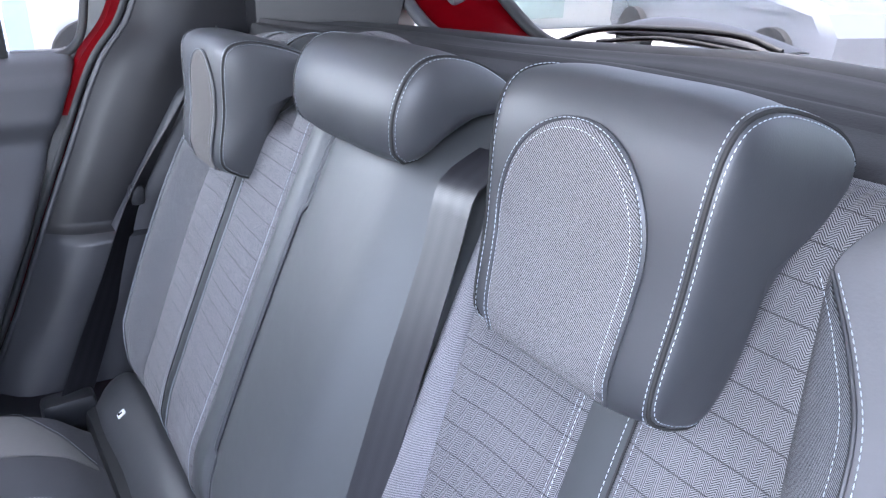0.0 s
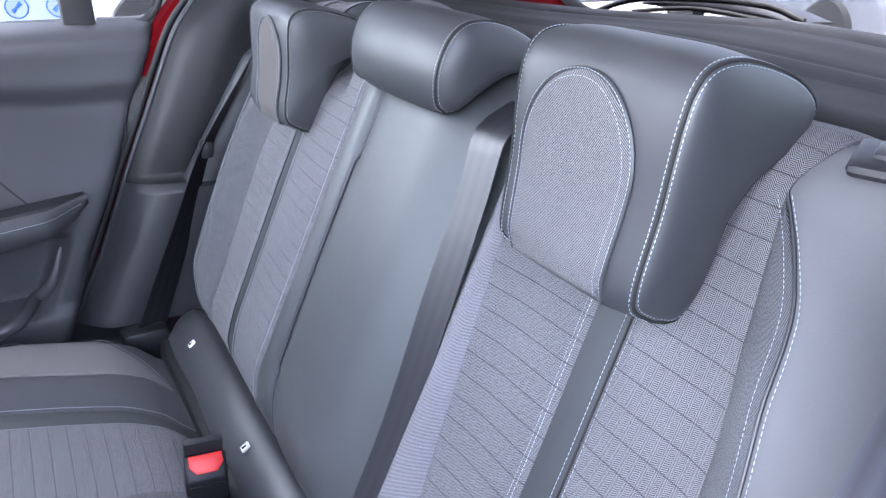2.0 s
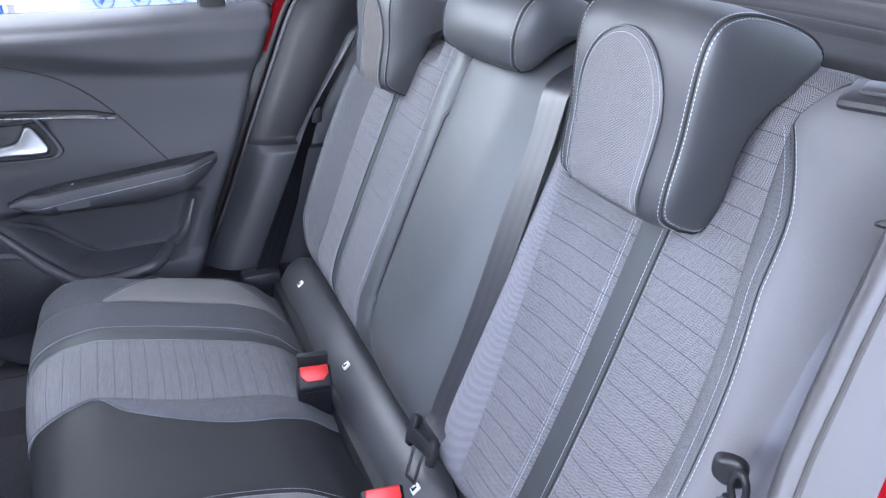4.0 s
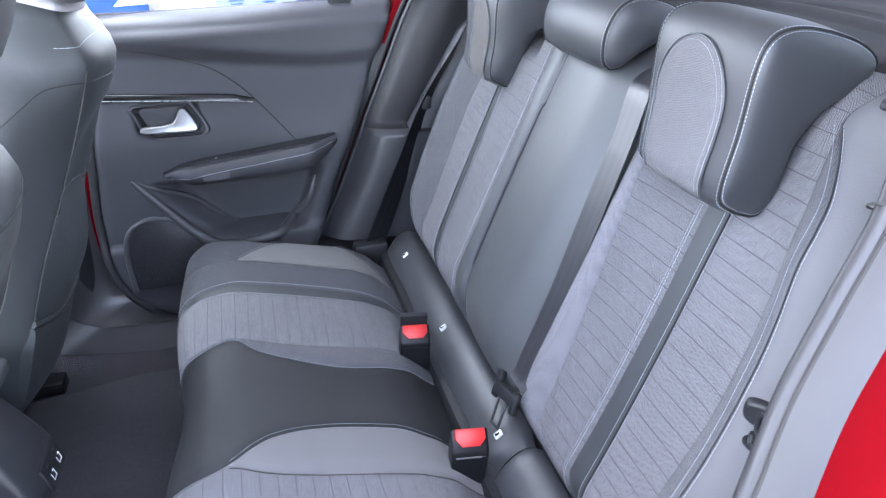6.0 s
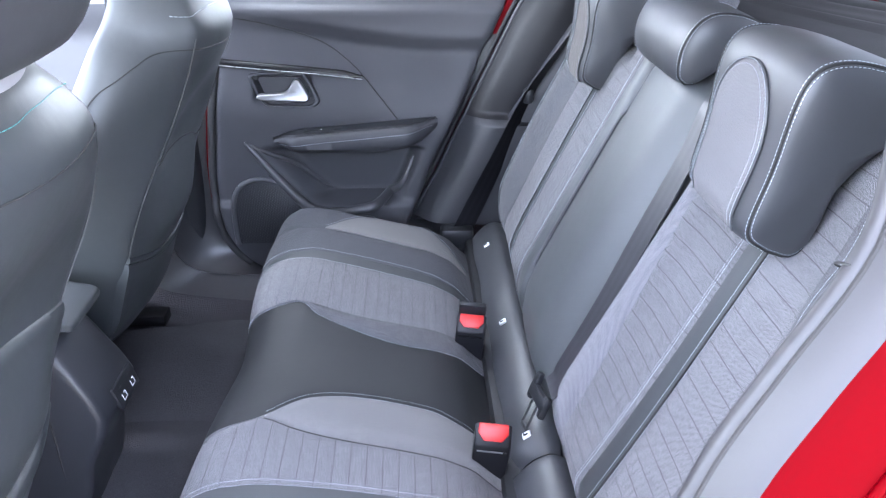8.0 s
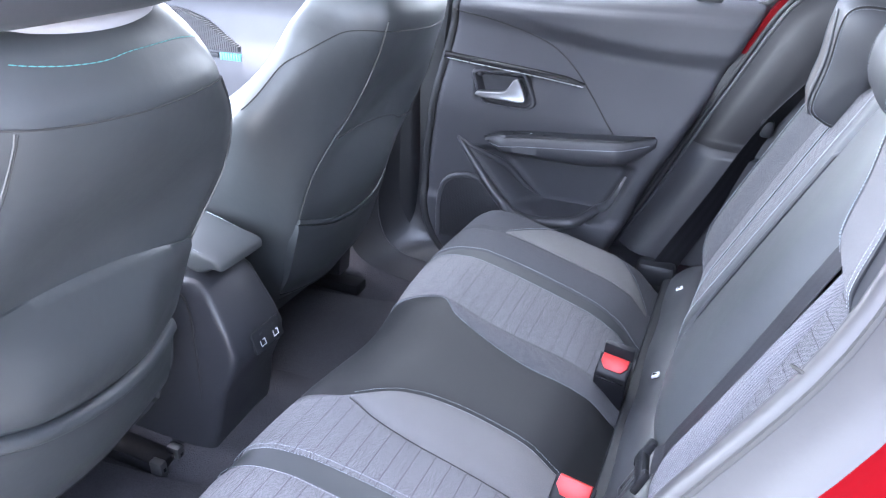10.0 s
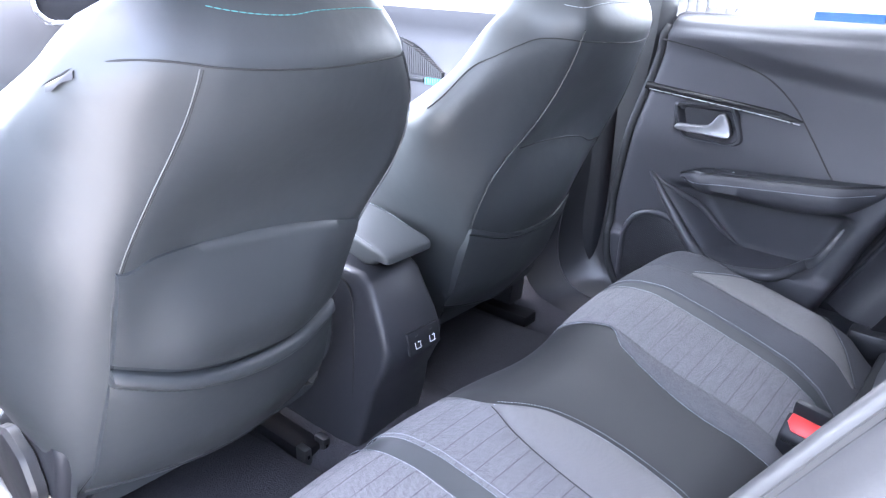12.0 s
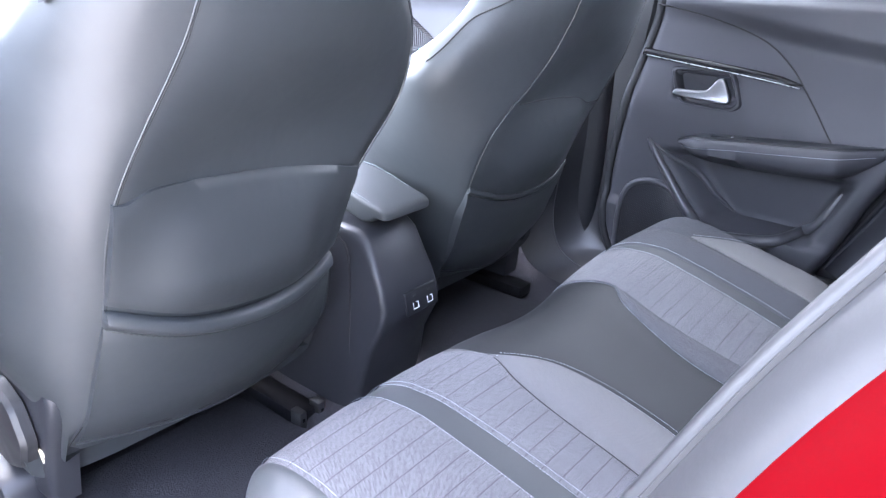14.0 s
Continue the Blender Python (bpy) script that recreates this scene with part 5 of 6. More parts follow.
for y in (-0.0165, 0.0165):
    for y0, z0, y1, z1 in ((-0.0062, -0.008, -0.0052, 0.003), (-0.0062, -0.008, 0.0062, -0.0068), (0.0048, -0.008, 0.0062, 0.003), (0.0005, 0.0018, 0.0062, 0.003)):
        box("socket_frame", (0.002, y + y0, z0 - 0.003), (0.0038, y + y1, z1 - 0.003), WHITE, sock, 0.0003, "bright socket rim", m=mu)
    for k in (-1, 0, 1):
        box("socket_mark", (0.002, y + 0.0026 * k - 0.0005, 0.0085), (0.0033, y + 0.0026 * k + 0.0005, 0.0115), RUBBER, sock, 0.0001, m=mu)
tube("side_seam", [v3(x, -0.0865 - 0.014 * (1 - (z - 0.19) / 0.3), z) for x, z in (curve([(-0.655, 0.215), (-0.655, 0.40), (-0.665, 0.475), (-0.70, 0.495)])(k / 24) for k in range(25))], 0.0016, DARK_THREAD, console, 6)


# ---- front seats ----
F_ANG = radians(22.4)
F_UP = v3(math.sin(F_ANG), 0, math.cos(F_ANG))
F_REAR = v3(math.cos(F_ANG), 0, -math.sin(F_ANG))
F_ORIGIN = v3(-0.59, 0, 0.53)
SEAM_OUT = lerp_table([(-0.25, -0.515), (-0.186, -0.510), (-0.11, -0.495), (0.0, -0.490), (0.109, -0.492), (0.159, -0.486), (0.216, -0.470), (0.27, -0.450), (0.317, -0.435), (0.361, -0.427), (0.388, -0.417), (0.412, -0.395)])
SEAM_IN = lerp_table([(-0.25, -0.160), (-0.173, -0.150), (-0.07, -0.165), (0.0, -0.185), (0.05, -0.187), (0.113, -0.180), (0.16, -0.163), (0.22, -0.142), (0.30, -0.156), (0.346, -0.185), (0.388, -0.210), (0.412, -0.24)])
SIDE_W = lerp_table([(-0.25, 0.012), (-0.18, 0.020), (-0.13, 0.050), (-0.08, 0.070), (0.0, 0.076), (0.10, 0.075), (0.25, 0.090), (0.33, 0.086), (0.36, 0.066), (0.39, 0.040), (0.412, 0.022)])
SIDE_WI = lerp_table([(-0.25, 0.02), (-0.10, 0.022), (0.05, 0.022), (0.15, 0.030), (0.25, 0.036), (0.33, 0.036), (0.375, 0.035), (0.412, 0.03)])


SEAM_IN_FAR = lerp_table([(-0.25, -0.170), (-0.19, -0.165), (-0.15, -0.157), (-0.06, -0.147), (0.0, -0.133), (0.06, -0.127), (0.12, -0.134), (0.165, -0.162), (0.207, -0.195), (0.265, -0.215), (0.32, -0.220), (0.36, -0.215), (0.412, -0.235)])
SIDE_WI_FAR = lerp_table([(-0.25, 0.020), (-0.10, 0.045), (0.0, 0.060), (0.06, 0.075), (0.12, 0.092), (0.16, 0.120), (0.20, 0.138), (0.255, 0.122), (0.305, 0.094), (0.335, 0.056), (0.37, 0.032), (0.412, 0.02)])
SEAM_OUT_FAR = lerp_table([(-0.25, -0.465), (-0.15, -0.455), (0.0, -0.442), (0.09, -0.444), (0.145, -0.458), (0.214, -0.468), (0.317, -0.440), (0.361, -0.427), (0.388, -0.417), (0.412, -0.395)])
SIDE_W_FAR = lerp_table([(-0.25, 0.012), (-0.13, 0.030), (0.05, 0.038), (0.14, 0.060), (0.25, 0.085), (0.33, 0.080), (0.36, 0.066), (0.39, 0.040), (0.412, 0.022)])
SIDE_DEPTH = lerp_table([(0.0, 0.0), (0.08, 0.004), (0.20, 0.014), (0.35, 0.028), (0.50, 0.044), (0.65, 0.061), (0.80, 0.081), (0.92, 0.103), (1.0, 0.135)])


def front_bulge(f, s):
    """The rear face's relief; f from the outer to the inner seam."""
    b = 0.022 * math.sin(math.pi * min(max(f, 0), 1)) ** 0.7
    b -= 0.034 * smooth(0.04, 0.17, s) * smooth(0.33, 0.18, s) * math.sin(math.pi * min(max(f, 0), 1))
    b += 0.012 * smooth(0.16, 0.10, s) * smooth(-0.06, 0.05, s) * smooth(0.05, 0.3, f) * smooth(0.95, 0.7, f)
    b -= 0.05 * smooth(0.345, 0.415, s) ** 1.5
    b -= 0.03 * smooth(-0.12, -0.26, s)
    return b


def seat_back(y, s, h=0.0, inner=SEAM_IN, outer=SEAM_OUT):
    a, b = outer(s), inner(s)
    f = (y - a) / (b - a)
    return F_ORIGIN + v3(0, y, 0) + F_UP * s + F_REAR * (front_bulge(f, s) + h)


def front_seat(mirror):
    label = "charcoal leatherette front seat with pocketed backrest"
    ob = thing("front_seat", label, "car seat", group="front seats")
    inner, inner_w = (SEAM_IN_FAR, SIDE_WI_FAR) if mirror else (SEAM_IN, SIDE_WI)
    outer, outer_w = (SEAM_OUT_FAR, SIDE_W_FAR) if mirror else (SEAM_OUT, SIDE_W)

    def seat_rear(y, s, h=0.0):
        return seat_back(y, s, h, inner, outer)

    def wing(s):
        return 0.65 + 0.60 * smooth(0.26, 0.0, s) if mirror else 1.0

    def skin(y, s, h=0.0):
        """The rear face and the inner bolster beside it."""
        b = inner(s)
        if y <= b:
            return seat_rear(y, s, h)
        deep = 0.05 * smooth(0.345, 0.415, s) ** 1.5
        e = SIDE_DEPTH(min((y - b) / inner_w(s), 1.0)) * wing(s)
        return F_ORIGIN + v3(0, y, 0) + F_UP * s - F_REAR * (e * (1 - deep * 4) + deep - h)

    rings = []
    for i in range(49):
        s = -0.226 + 0.638 * i / 48
        a, b, wo, wi = outer(s), inner(s), outer_w(s), inner_w(s)
        deep = 0.05 * smooth(0.345, 0.415, s) ** 1.5
        ring = []
        for f in np.linspace(0, 1, 19):
            ring.append(F_ORIGIN + v3(0, a + (b - a) * f, 0) + F_UP * s + F_REAR * front_bulge(f, s))
        side = [(0.0, 0.0), (0.30, 0.012), (0.60, 0.032), (0.85, 0.062), (1.0, 0.10), (0.98, 0.14), (0.8, 0.175), (0.5, 0.185)]
        inside = [(0.08, 0.004), (0.20, 0.014), (0.35, 0.028), (0.50, 0.044), (0.65, 0.061), (0.80, 0.081), (0.92, 0.103), (1.0, 0.135), (0.96, 0.16), (0.8, 0.18), (0.5, 0.185)] if mirror else side[1:]
        for g, e in inside:
            ring.append(F_ORIGIN + v3(0, b + wi * g, 0) + F_UP * s - F_REAR * (e * wing(s) * (1 - deep * 4) + deep))
        for f in (0.8, 0.5, 0.2):
            ring.append(F_ORIGIN + v3(0, a + (b - a) * f, 0) + F_UP * s - F_REAR * (0.13 if mirror else 0.13 - 0.075 * smooth(0.25, 0.412, s)))
        thin = 1.0 if mirror else 1 - 0.42 * smooth(0.20, 0.35, s) - 0.33 * smooth(0.35, 0.412, s)
        for g, e in reversed(side[1:]):
            ring.append(F_ORIGIN + v3(0, a - wo * g, 0) + F_UP * s - F_REAR * (e * thin * (1 - deep * 4) + deep))
        rings.append(ring)
    loft("backrest", rings, FRONT_LEATHER, ob, sharp=65)
    c_out = curve([(outer(s), s) for s in np.linspace(-0.235, 0.357, 16)])
    c_in = curve([(inner(s), s) for s in np.linspace(-0.235, 0.352, 16)])
    for c in (c_out, c_in):
        seam("seam_cord", seat_rear, c, FRONT_LEATHER, ob, 0.0010, 60, 0.0)
        seam("seam_cord", seat_rear, curve([c(v) + np.array([0.0022, 0]) for v in np.linspace(0, 1, 12)]), DARK_THREAD, ob, 0.0005, 60, 0.0)
    top_line = curve([(-0.427, 0.360), (-0.37, 0.359), (-0.32, 0.358), (-0.24, 0.355), (-0.187, 0.350)])

    def around(y, s, h=0.0):
        a = SEAM_OUT(s)
        if y < a:
            g = (a - y) / max(SIDE_W(s), 1e-3)
            return F_ORIGIN + v3(0, y, 0) + F_UP * s - F_REAR * (0.060 * min(g, 1.0) ** 2.2 + 0.008 * g - h)
        return seat_rear(y, s, h)

    if mirror:
        top_line = curve([(-0.047, 0.19), (-0.077, 0.235), (-0.104, 0.27), (-0.14, 0.303), (-0.180, 0.325), (-0.24, 0.337), (-0.365, 0.334), (-0.44, 0.330)])
    seam("seam_cord", skin, top_line, DARK_THREAD, ob, 0.0010, 60, 0.0)
    end = seat_rear(-0.427, 0.360)
    shoulder = curve([(-0.5350, -0.5235, 0.843), (-0.5242, -0.5204, 0.8517), (-0.5131, -0.5134, 0.858), (-0.5063, -0.5054, 0.8633), (-0.4867, -0.4862, 0.8687), (-0.4675, -0.4599, 0.8689), tuple(end)])
    if not mirror:
        tube("seam_cord", [v3(*shoulder(k / 40)) for k in range(41)], 0.0011, DARK_THREAD, ob, 6)
    if mirror:
        stitches(skin, curve([(-0.20, 0.372), (-0.24, 0.384), (-0.30, 0.389), (-0.41, 0.386)]), ob, None, h=0.001, dash=0.006, gap=0.001, wide=0.0006)
    else:
        stitches(around, curve([(-0.409, 0.3955), (-0.37, 0.394), (-0.333, 0.394), (-0.30, 0.396), (-0.24, 0.393), (-0.20, 0.386)]), ob, TEAL, h=0.001, dash=0.006, gap=0.001, wide=0.0008)
    # pocket: a slack panel under a rolled hem, below a stiff panel
    if mirror:
        hem = [(-0.446, -0.004), (-0.36, -0.014), (-0.29, -0.016), (-0.21, -0.008), (-0.130, 0.012)]
        base_line = [(-0.462, -0.245), (-0.36, -0.243), (-0.25, -0.215), (-0.162, -0.195)]
        fold = [(-0.452, 0.128), (-0.405, 0.130), (-0.37, 0.142), (-0.27, 0.150), (-0.17, 0.160)]
        y0, y1 = -0.444, -0.134
    else:
        hem = [(-0.491, 0.026), (-0.424, 0.002), (-0.347, -0.016), (-0.261, -0.024), (-0.185, -0.010)]
        base_line = [(-0.506, -0.20), (-0.404, -0.216), (-0.30, -0.235), (-0.23, -0.245), (-0.160, -0.250)]
        fold = [(-0.490, 0.156), (-0.477, 0.155), (-0.449, 0.163), (-0.372, 0.154), (-0.244, 0.141), (-0.182, 0.127)]
        y0, y1 = -0.489, -0.187
    mid = lambda y: math.sin(math.pi * min(max((y - y0) / (y1 - y0), 0.0), 1.0))  # noqa: E731
    slack = 0.008 if not mirror else 0.002
    drop = lambda k: curve([(y, s - k) for y, s in hem])  # noqa: E731
    panel("pocket_hem", lambda y, s, h: seat_rear(y, s, h + slack * 0.5 + slack * mid(y)), drop(0.0), drop(0.024 if not mirror else 0.012), FRONT_LEATHER, ob, 12, 50, 0.009 if not mirror else 0.004, 0.010, "rolled pocket hem")
    stitches(lambda y, s, h: seat_rear(y, s, h + slack * mid(y)), drop(0.0255 if not mirror else 0.013), ob, DARK_THREAD, h=0.005, dash=0.004, gap=0.002, wide=0.0006)
    panel("pocket", lambda y, s, h: seat_rear(y, s, h + 0.002 + slack * mid(y)), drop(0.025 if not mirror else 0.013), curve(base_line), FRONT_LEATHER, ob, 20, 40, 0.003, 0.012, "slack leatherette map pocket")
    if mirror:
        seam("fold_line", seat_rear, curve(fold), DARK_THREAD, ob, 0.0010, 60, 0.0004)
    else:
        panel("pocket_backing", lambda y, s, h: seat_rear(y, s, h + 0.0030), curve(fold), drop(-0.008), FRONT_LEATHER, ob, 16, 40, 0.004, 0.006, "stiff leatherette panel")
    seam("bottom_edge", lambda y, s, h: seat_rear(y, s, h + slack * mid(y)), curve(base_line), FRONT_LEATHER, ob, 0.0035, 60, 0.001, "turned bottom edge")
    under = curve([(y, s - 0.070) for y, s in base_line])
    panel("under_cover", lambda y, s, h: F_ORIGIN + v3(0, y, 0) + F_UP * s + F_REAR * (-0.060 - 0.5 * (-0.20 - s) + h), curve(base_line), under, CARPET, ob, 8, 30, 0.004, 0.006, "rough dark felt under-cover")
    # the fabric over the top edge
    crown = []
    for k, up in ((0.985, -0.004), (0.97, 0.003), (0.80, 0.010), (0.45, 0.015), (0.02, 0.017)):
        c = sum(rings[-1], Vector()) / len(rings[-1])
        crown.append([c + (p - c) * k + F_UP * up for p in rings[-1]])
    loft("top_cover", crown, PALE_TWILL, ob, "pale grey twill over the top edge", sharp=70)
    # headrest
    hr = []
    for f in np.linspace(-1, 1, 21):
        k = (1 - abs(f) ** 4.0) ** 0.35 * 0.25 + 0.75 if abs(f) < 1 else 0.6
        y = -0.342 + 0.128 * math.copysign(abs(f) ** 0.85, f)
        ring = []
        for q in range(24):
            a = 2 * math.pi * q / 24
            ring.append(F_ORIGIN + v3(0, y, 0) + F_UP * (0.519 + 0.098 * k * math.copysign(abs(math.sin(a)) ** 0.6, math.sin(a))) - F_REAR * (0.060 + 0.055 * k * math.copysign(abs(math.cos(a)) ** 0.6, math.cos(a))))
        hr.append(ring)
    loft("headrest", hr, BLACK_LEATHER, ob, "charcoal leatherette headrest", sharp=60)
    for y in (-0.40, -0.275):
        p0 = F_ORIGIN + v3(0, y, 0) + F_UP * 0.375 - F_REAR * 0.065
        tube("headrest_post", [p0, p0 + F_UP * 0.10], 0.006, CHROME, ob, 10, "chrome headrest post")
        tube("post_collar", [p0 + F_UP * 0.018, p0 + F_UP * 0.032], [0.022, 0.016], SILVER, ob, 14, "pale oval post bezel")
    # seat base, side shield and recliner
    rings = []
    for x in np.linspace(-0.72, -1.18, 12):
        g = smooth(-1.18, -1.10, x)
        z1 = 0.37 + 0.03 * (x + 0.72) / -0.46
        rings.append([v3(x, -0.33 + 0.220 * math.copysign(abs(math.cos(a)) ** 0.5, math.cos(a)), 0.335 + (z1 - 0.30) * (0.6 + 0.4 * g) * 0.8 * math.copysign(abs(math.sin(a)) ** 0.5, math.sin(a))) for a in (2 * math.pi * k / 24 for k in range(24))])
    loft("seat_base", rings, FRONT_LEATHER, ob, "charcoal leatherette seat cushion", sharp=60)
    shield = curve([(-0.76, 0.20), (-0.76, 0.27), (-0.82, 0.29), (-1.0, 0.30), (-1.1, 0.27), (-1.0, 0.20)])
    prism("side_shield", [tuple(shield(k / 24)) for k in range(25)], lambda a, b, h: v3(a, -0.515 - h, b), 0.055, TRIM, ob, 0.010, "charcoal plastic side shield")
    for y in ((-0.515,) if mirror else (-0.145, -0.515)):
        box("rail", (-1.15, y - 0.022, FLOOR_Z + 0.004), (-0.70, y + 0.022, FLOOR_Z + 0.030), TRIM_BLACK, ob, 0.003, "black seat rail")
        for k in (-0.027, 0.012) if not mirror else ():
            box("rail_end", (-0.715, y + k, FLOOR_Z + 0.006), (-0.690, y + k + 0.015, FLOOR_Z + 0.040), STEEL, ob, 0.003, "steel rail end")
            box("rail_hole", (-0.692, y + k + 0.005, FLOOR_Z + 0.022), (-0.6895, y + k + 0.010, FLOOR_Z + 0.028), TRIM_BLACK, ob, 0)
        box("rail_slider", (-1.12, y - 0.010, FLOOR_Z + 0.028), (-0.86, y + 0.010, FLOOR_Z + 0.12), TRIM_BLACK, ob, 0.003)
    if mirror:
        for o in list(ob.children_recursive):
            me = o.data
            co = np.empty(len(me.vertices) * 3)
            me.vertices.foreach_get("co", co)
            co[1::3] = -co[1::3] - 0.02
            me.vertices.foreach_set("co", co)
            me.flip_normals()
            me.update()
    return ob


seat_one = front_seat(False)
cover = curve([(-0.715, 0.25), (-0.690, 0.342), (-0.667, 0.40), (-0.662, 0.428), (-0.677, 0.444), (-0.71, 0.448), (-0.77, 0.432), (-0.84, 0.40), (-0.90, 0.33), (-0.80, 0.24)])
prism("hinge_cover", [tuple(map(float, cover(k / 40))) for k in range(41)], lambda a, b, h: v3(a, -0.498 - h, b), 0.034, TRIM, seat_one, 0.012, "charcoal plastic hinge cover", 4, 60)
knob = []
for h, r in ((0.0, 0.050), (0.003, 0.058), (0.014, 0.058), (0.020, 0.054), (0.023, 0.046), (0.023, 0.0)):
    knob.append([v3(-0.768 + r * (1 + 0.025 * math.cos(8 * q)) * math.cos(q), -0.532 - h, 0.357 + r * (1 + 0.025 * math.cos(8 * q)) * math.sin(q)) for q in (2 * math.pi * k / 64 for k in range(64))])
loft("recline_wheel", knob, WHEEL, seat_one, "dark grey recline wheel", sharp=30)
patch = []
for k in range(14):
    a = 2 * math.pi * k / 14
    r = 0.008 + 0.003 * math.sin(3 * a) + 0.002 * math.sin(5 * a + 1)
    patch.append((-0.712 + r * 0.7 * math.cos(a), 0.332 + r * math.sin(a)))
prism("torn_patch", patch, lambda a, b, h: v3(a, -0.5318 - h, b), 0.002, FOAM, seat_one, 0.001, "small torn patch of pale foam")
for y, s, w, tall in ((-0.417, -0.197, 0.012, 0.0035), (-0.405, -0.204, 0.006, 0.002), (-0.351, -0.212, 0.009, 0.003), (-0.269, -0.212, 0.005, 0.004)):
    scuff = [(y + w * (1 + 0.3 * math.sin(3 * a + 9 * w)) * math.cos(a), s + tall * (1 + 0.4 * math.sin(2 * a + y * 40)) * math.sin(a)) for a in (2 * math.pi * k / 12 for k in range(12))]
    prism("scuff", scuff, lambda a, b, h: seat_back(a, b, 0.0045 + 0.008 * math.sin(math.pi * (a + 0.489) / 0.302) + h), 0.0006, RUBBER, seat_one, 0.0002, "pale scuff near the bottom edge", 1)
flap = curve([(-0.5242, -0.5215, 0.8500), (-0.5131, -0.5145, 0.8563), (-0.5063, -0.5065, 0.8616)])
loft("fabric_label", [[v3(*flap(k / 8)) + v3(a + 0.002, b, c) for a, b, c in ((0, 0, 0.001), (0.001, -0.002, -0.001), (0.002, -0.003, -0.005 - 0.001 * math.sin(k)), (0, 0, -0.004))] for k in range(9)], RUBBER, seat_one, "small pale fabric label in the seam")
front_seat(True)

# ---- front of the cabin, seen past the seats ----
front_door = thing("door_2", "closed front door with charcoal lining and ribbed inlay", "door", "structure")
rows = []
for i in range(31):
    z = 0.22 + 0.61 * i / 30
    rows.append([v3(x, 0.64 + 0.04 * smooth(0.6, 0.8, z) - 0.02 * smooth(0.76, 0.82, z), z) for x in np.linspace(-1.62, -0.70, 20)])
rows.append([p + v3(0, 0.06, 0.012) for p in rows[-1]])
part("lining", grid_mesh(rows), TRIM_SOFT, front_door, sharp=50)
for k in range(46):
    x = -1.108 - 0.0065 * k
    top = 0.680 + 0.55 * (-1.108 - x) - 0.9 * max(0.0, -1.20 - x) ** 1.5
    box("rib", (x - 0.0020, 0.640, 0.667), (x + 0.0020, 0.668, max(top, 0.674)), TRIM_LIGHT, front_door, 0)
for k in range(8):
    x = -1.105 - 0.008 * k
    box("accent_strip", (x - 0.0028, 0.642, 0.645), (x + 0.0028, 0.655, 0.662), TEAL, front_door, 0.001, "teal accent bar")
box("accent_strip", (-1.36, 0.642, 0.648), (-1.17, 0.655, 0.660), TRIM_DARK, front_door, 0.001, "black inlay strip")
box("window_frame", (-1.62, 0.70, 1.24), (-0.70, 0.74, 1.30), TRIM_DARK, front_door, 0.006)
pane = box("window_pane", (-1.62, 0.722, 0.84), (-0.72, 0.726, 1.25), GLASS, front_door, 0)
pane.visible_shadow = False
dash = thing("dashboard", "dark grained plastic dashboard", "dashboard")
prism("body", [(-1.95, 0.25), (-1.60, 0.30), (-1.50, 0.55), (-1.52, 0.74), (-1.60, 0.86), (-1.95, 0.90)], lambda a, b, h: v3(a, -0.66 + h, b), 1.32, TRIM_DARK, dash, 0.02)
screen = thing("display_screen", "dark display screen with a bright satin frame on the dashboard", "screen")
panel_edge = curve([(-0.140, 0.95), (-0.145, 0.845), (-0.135, 0.825), (-0.112, 0.812), (-0.02, 0.811), (0.06, 0.811), (0.098, 0.815), (0.104, 0.835), (0.104, 0.95)])
edge_pts = [panel_edge(k / 48) for k in range(49)]
prism("glass", [tuple(map(float, p)) for p in edge_pts], lambda a, b, h: v3(-1.512 + h, a, b), 0.012, GLOSS, screen, 0.002, "dark glass")
tube("screen_frame", [v3(-1.498, float(p[0]), float(p[1])) for p in edge_pts], 0.005, CHROME, screen, 8, "bright satin frame")
box("screen_ledge", (-1.53, -0.12, 0.806), (-1.488, 0.09, 0.812), SILVER, screen, 0.003, "pale lower ledge")
box("screen_mount", (-1.60, -0.06, 0.70), (-1.515, 0.03, 0.83), TRIM_DARK, screen, 0.006)
near_front = thing("wall_near_front", "closed near front door lining", "door lining", "structure")
quad_strip("lining", [[v3(x, -0.66, z) for z in (0.2, 0.5, 0.84)] for x in (-1.65, -1.1, -0.70)], TRIM, "", (0, -0.05, 0), near_front)
near_b = thing("wall_near_middle", "charcoal pillar between the near doors", "pillar trim", "structure")
loft("lining", [[v3(x - 0.05 * smooth(0.85, 1.3, z), y, z) for x, y in ((-0.72, -0.72), (-0.725, -0.66), (-0.76, -0.645), (-0.82, -0.65), (-0.83, -0.72))] for z in np.linspace(0.10, 1.34, 12)], TRIM_DARK, near_b)
cowl = quad_strip("wall_front", [[v3(-1.97, y, z) for z in (0.0, 0.45, 0.9)] for y in (-0.75, 0.0, 0.75)], TRIM_DARK, "", (-0.05, 0, 0))
tagged(cowl, "dark bulkhead behind the dashboard", "bulkhead", kind="structure")

# ---- the car's outer skin ----
body = thing("car_body", "bright red painted car body shell", "car body", "structure")
for name, y, x0, x1, z1 in (("far_side", 0.745, -2.35, 0.98, 0.84), ("near_wing", -0.745, -2.35, -0.74, 0.84), ("near_quarter", -0.70, 0.20, 0.98, 0.90)):
    sg = 1 if y > 0 else -1
    quad_strip(name, [[v3(x, y + sg * (0.035 * math.sin(math.pi * (z + 0.02) / 0.9)) - sg * 0.10 * smooth(-1.9, -2.4, x) - sg * 0.06 * smooth(0.6, 1.0, x), z) for z in np.linspace(-0.02, z1, 9)] for x in np.linspace(x0, x1, 18)], RED, "", (0, -sg * 0.02, 0), body)
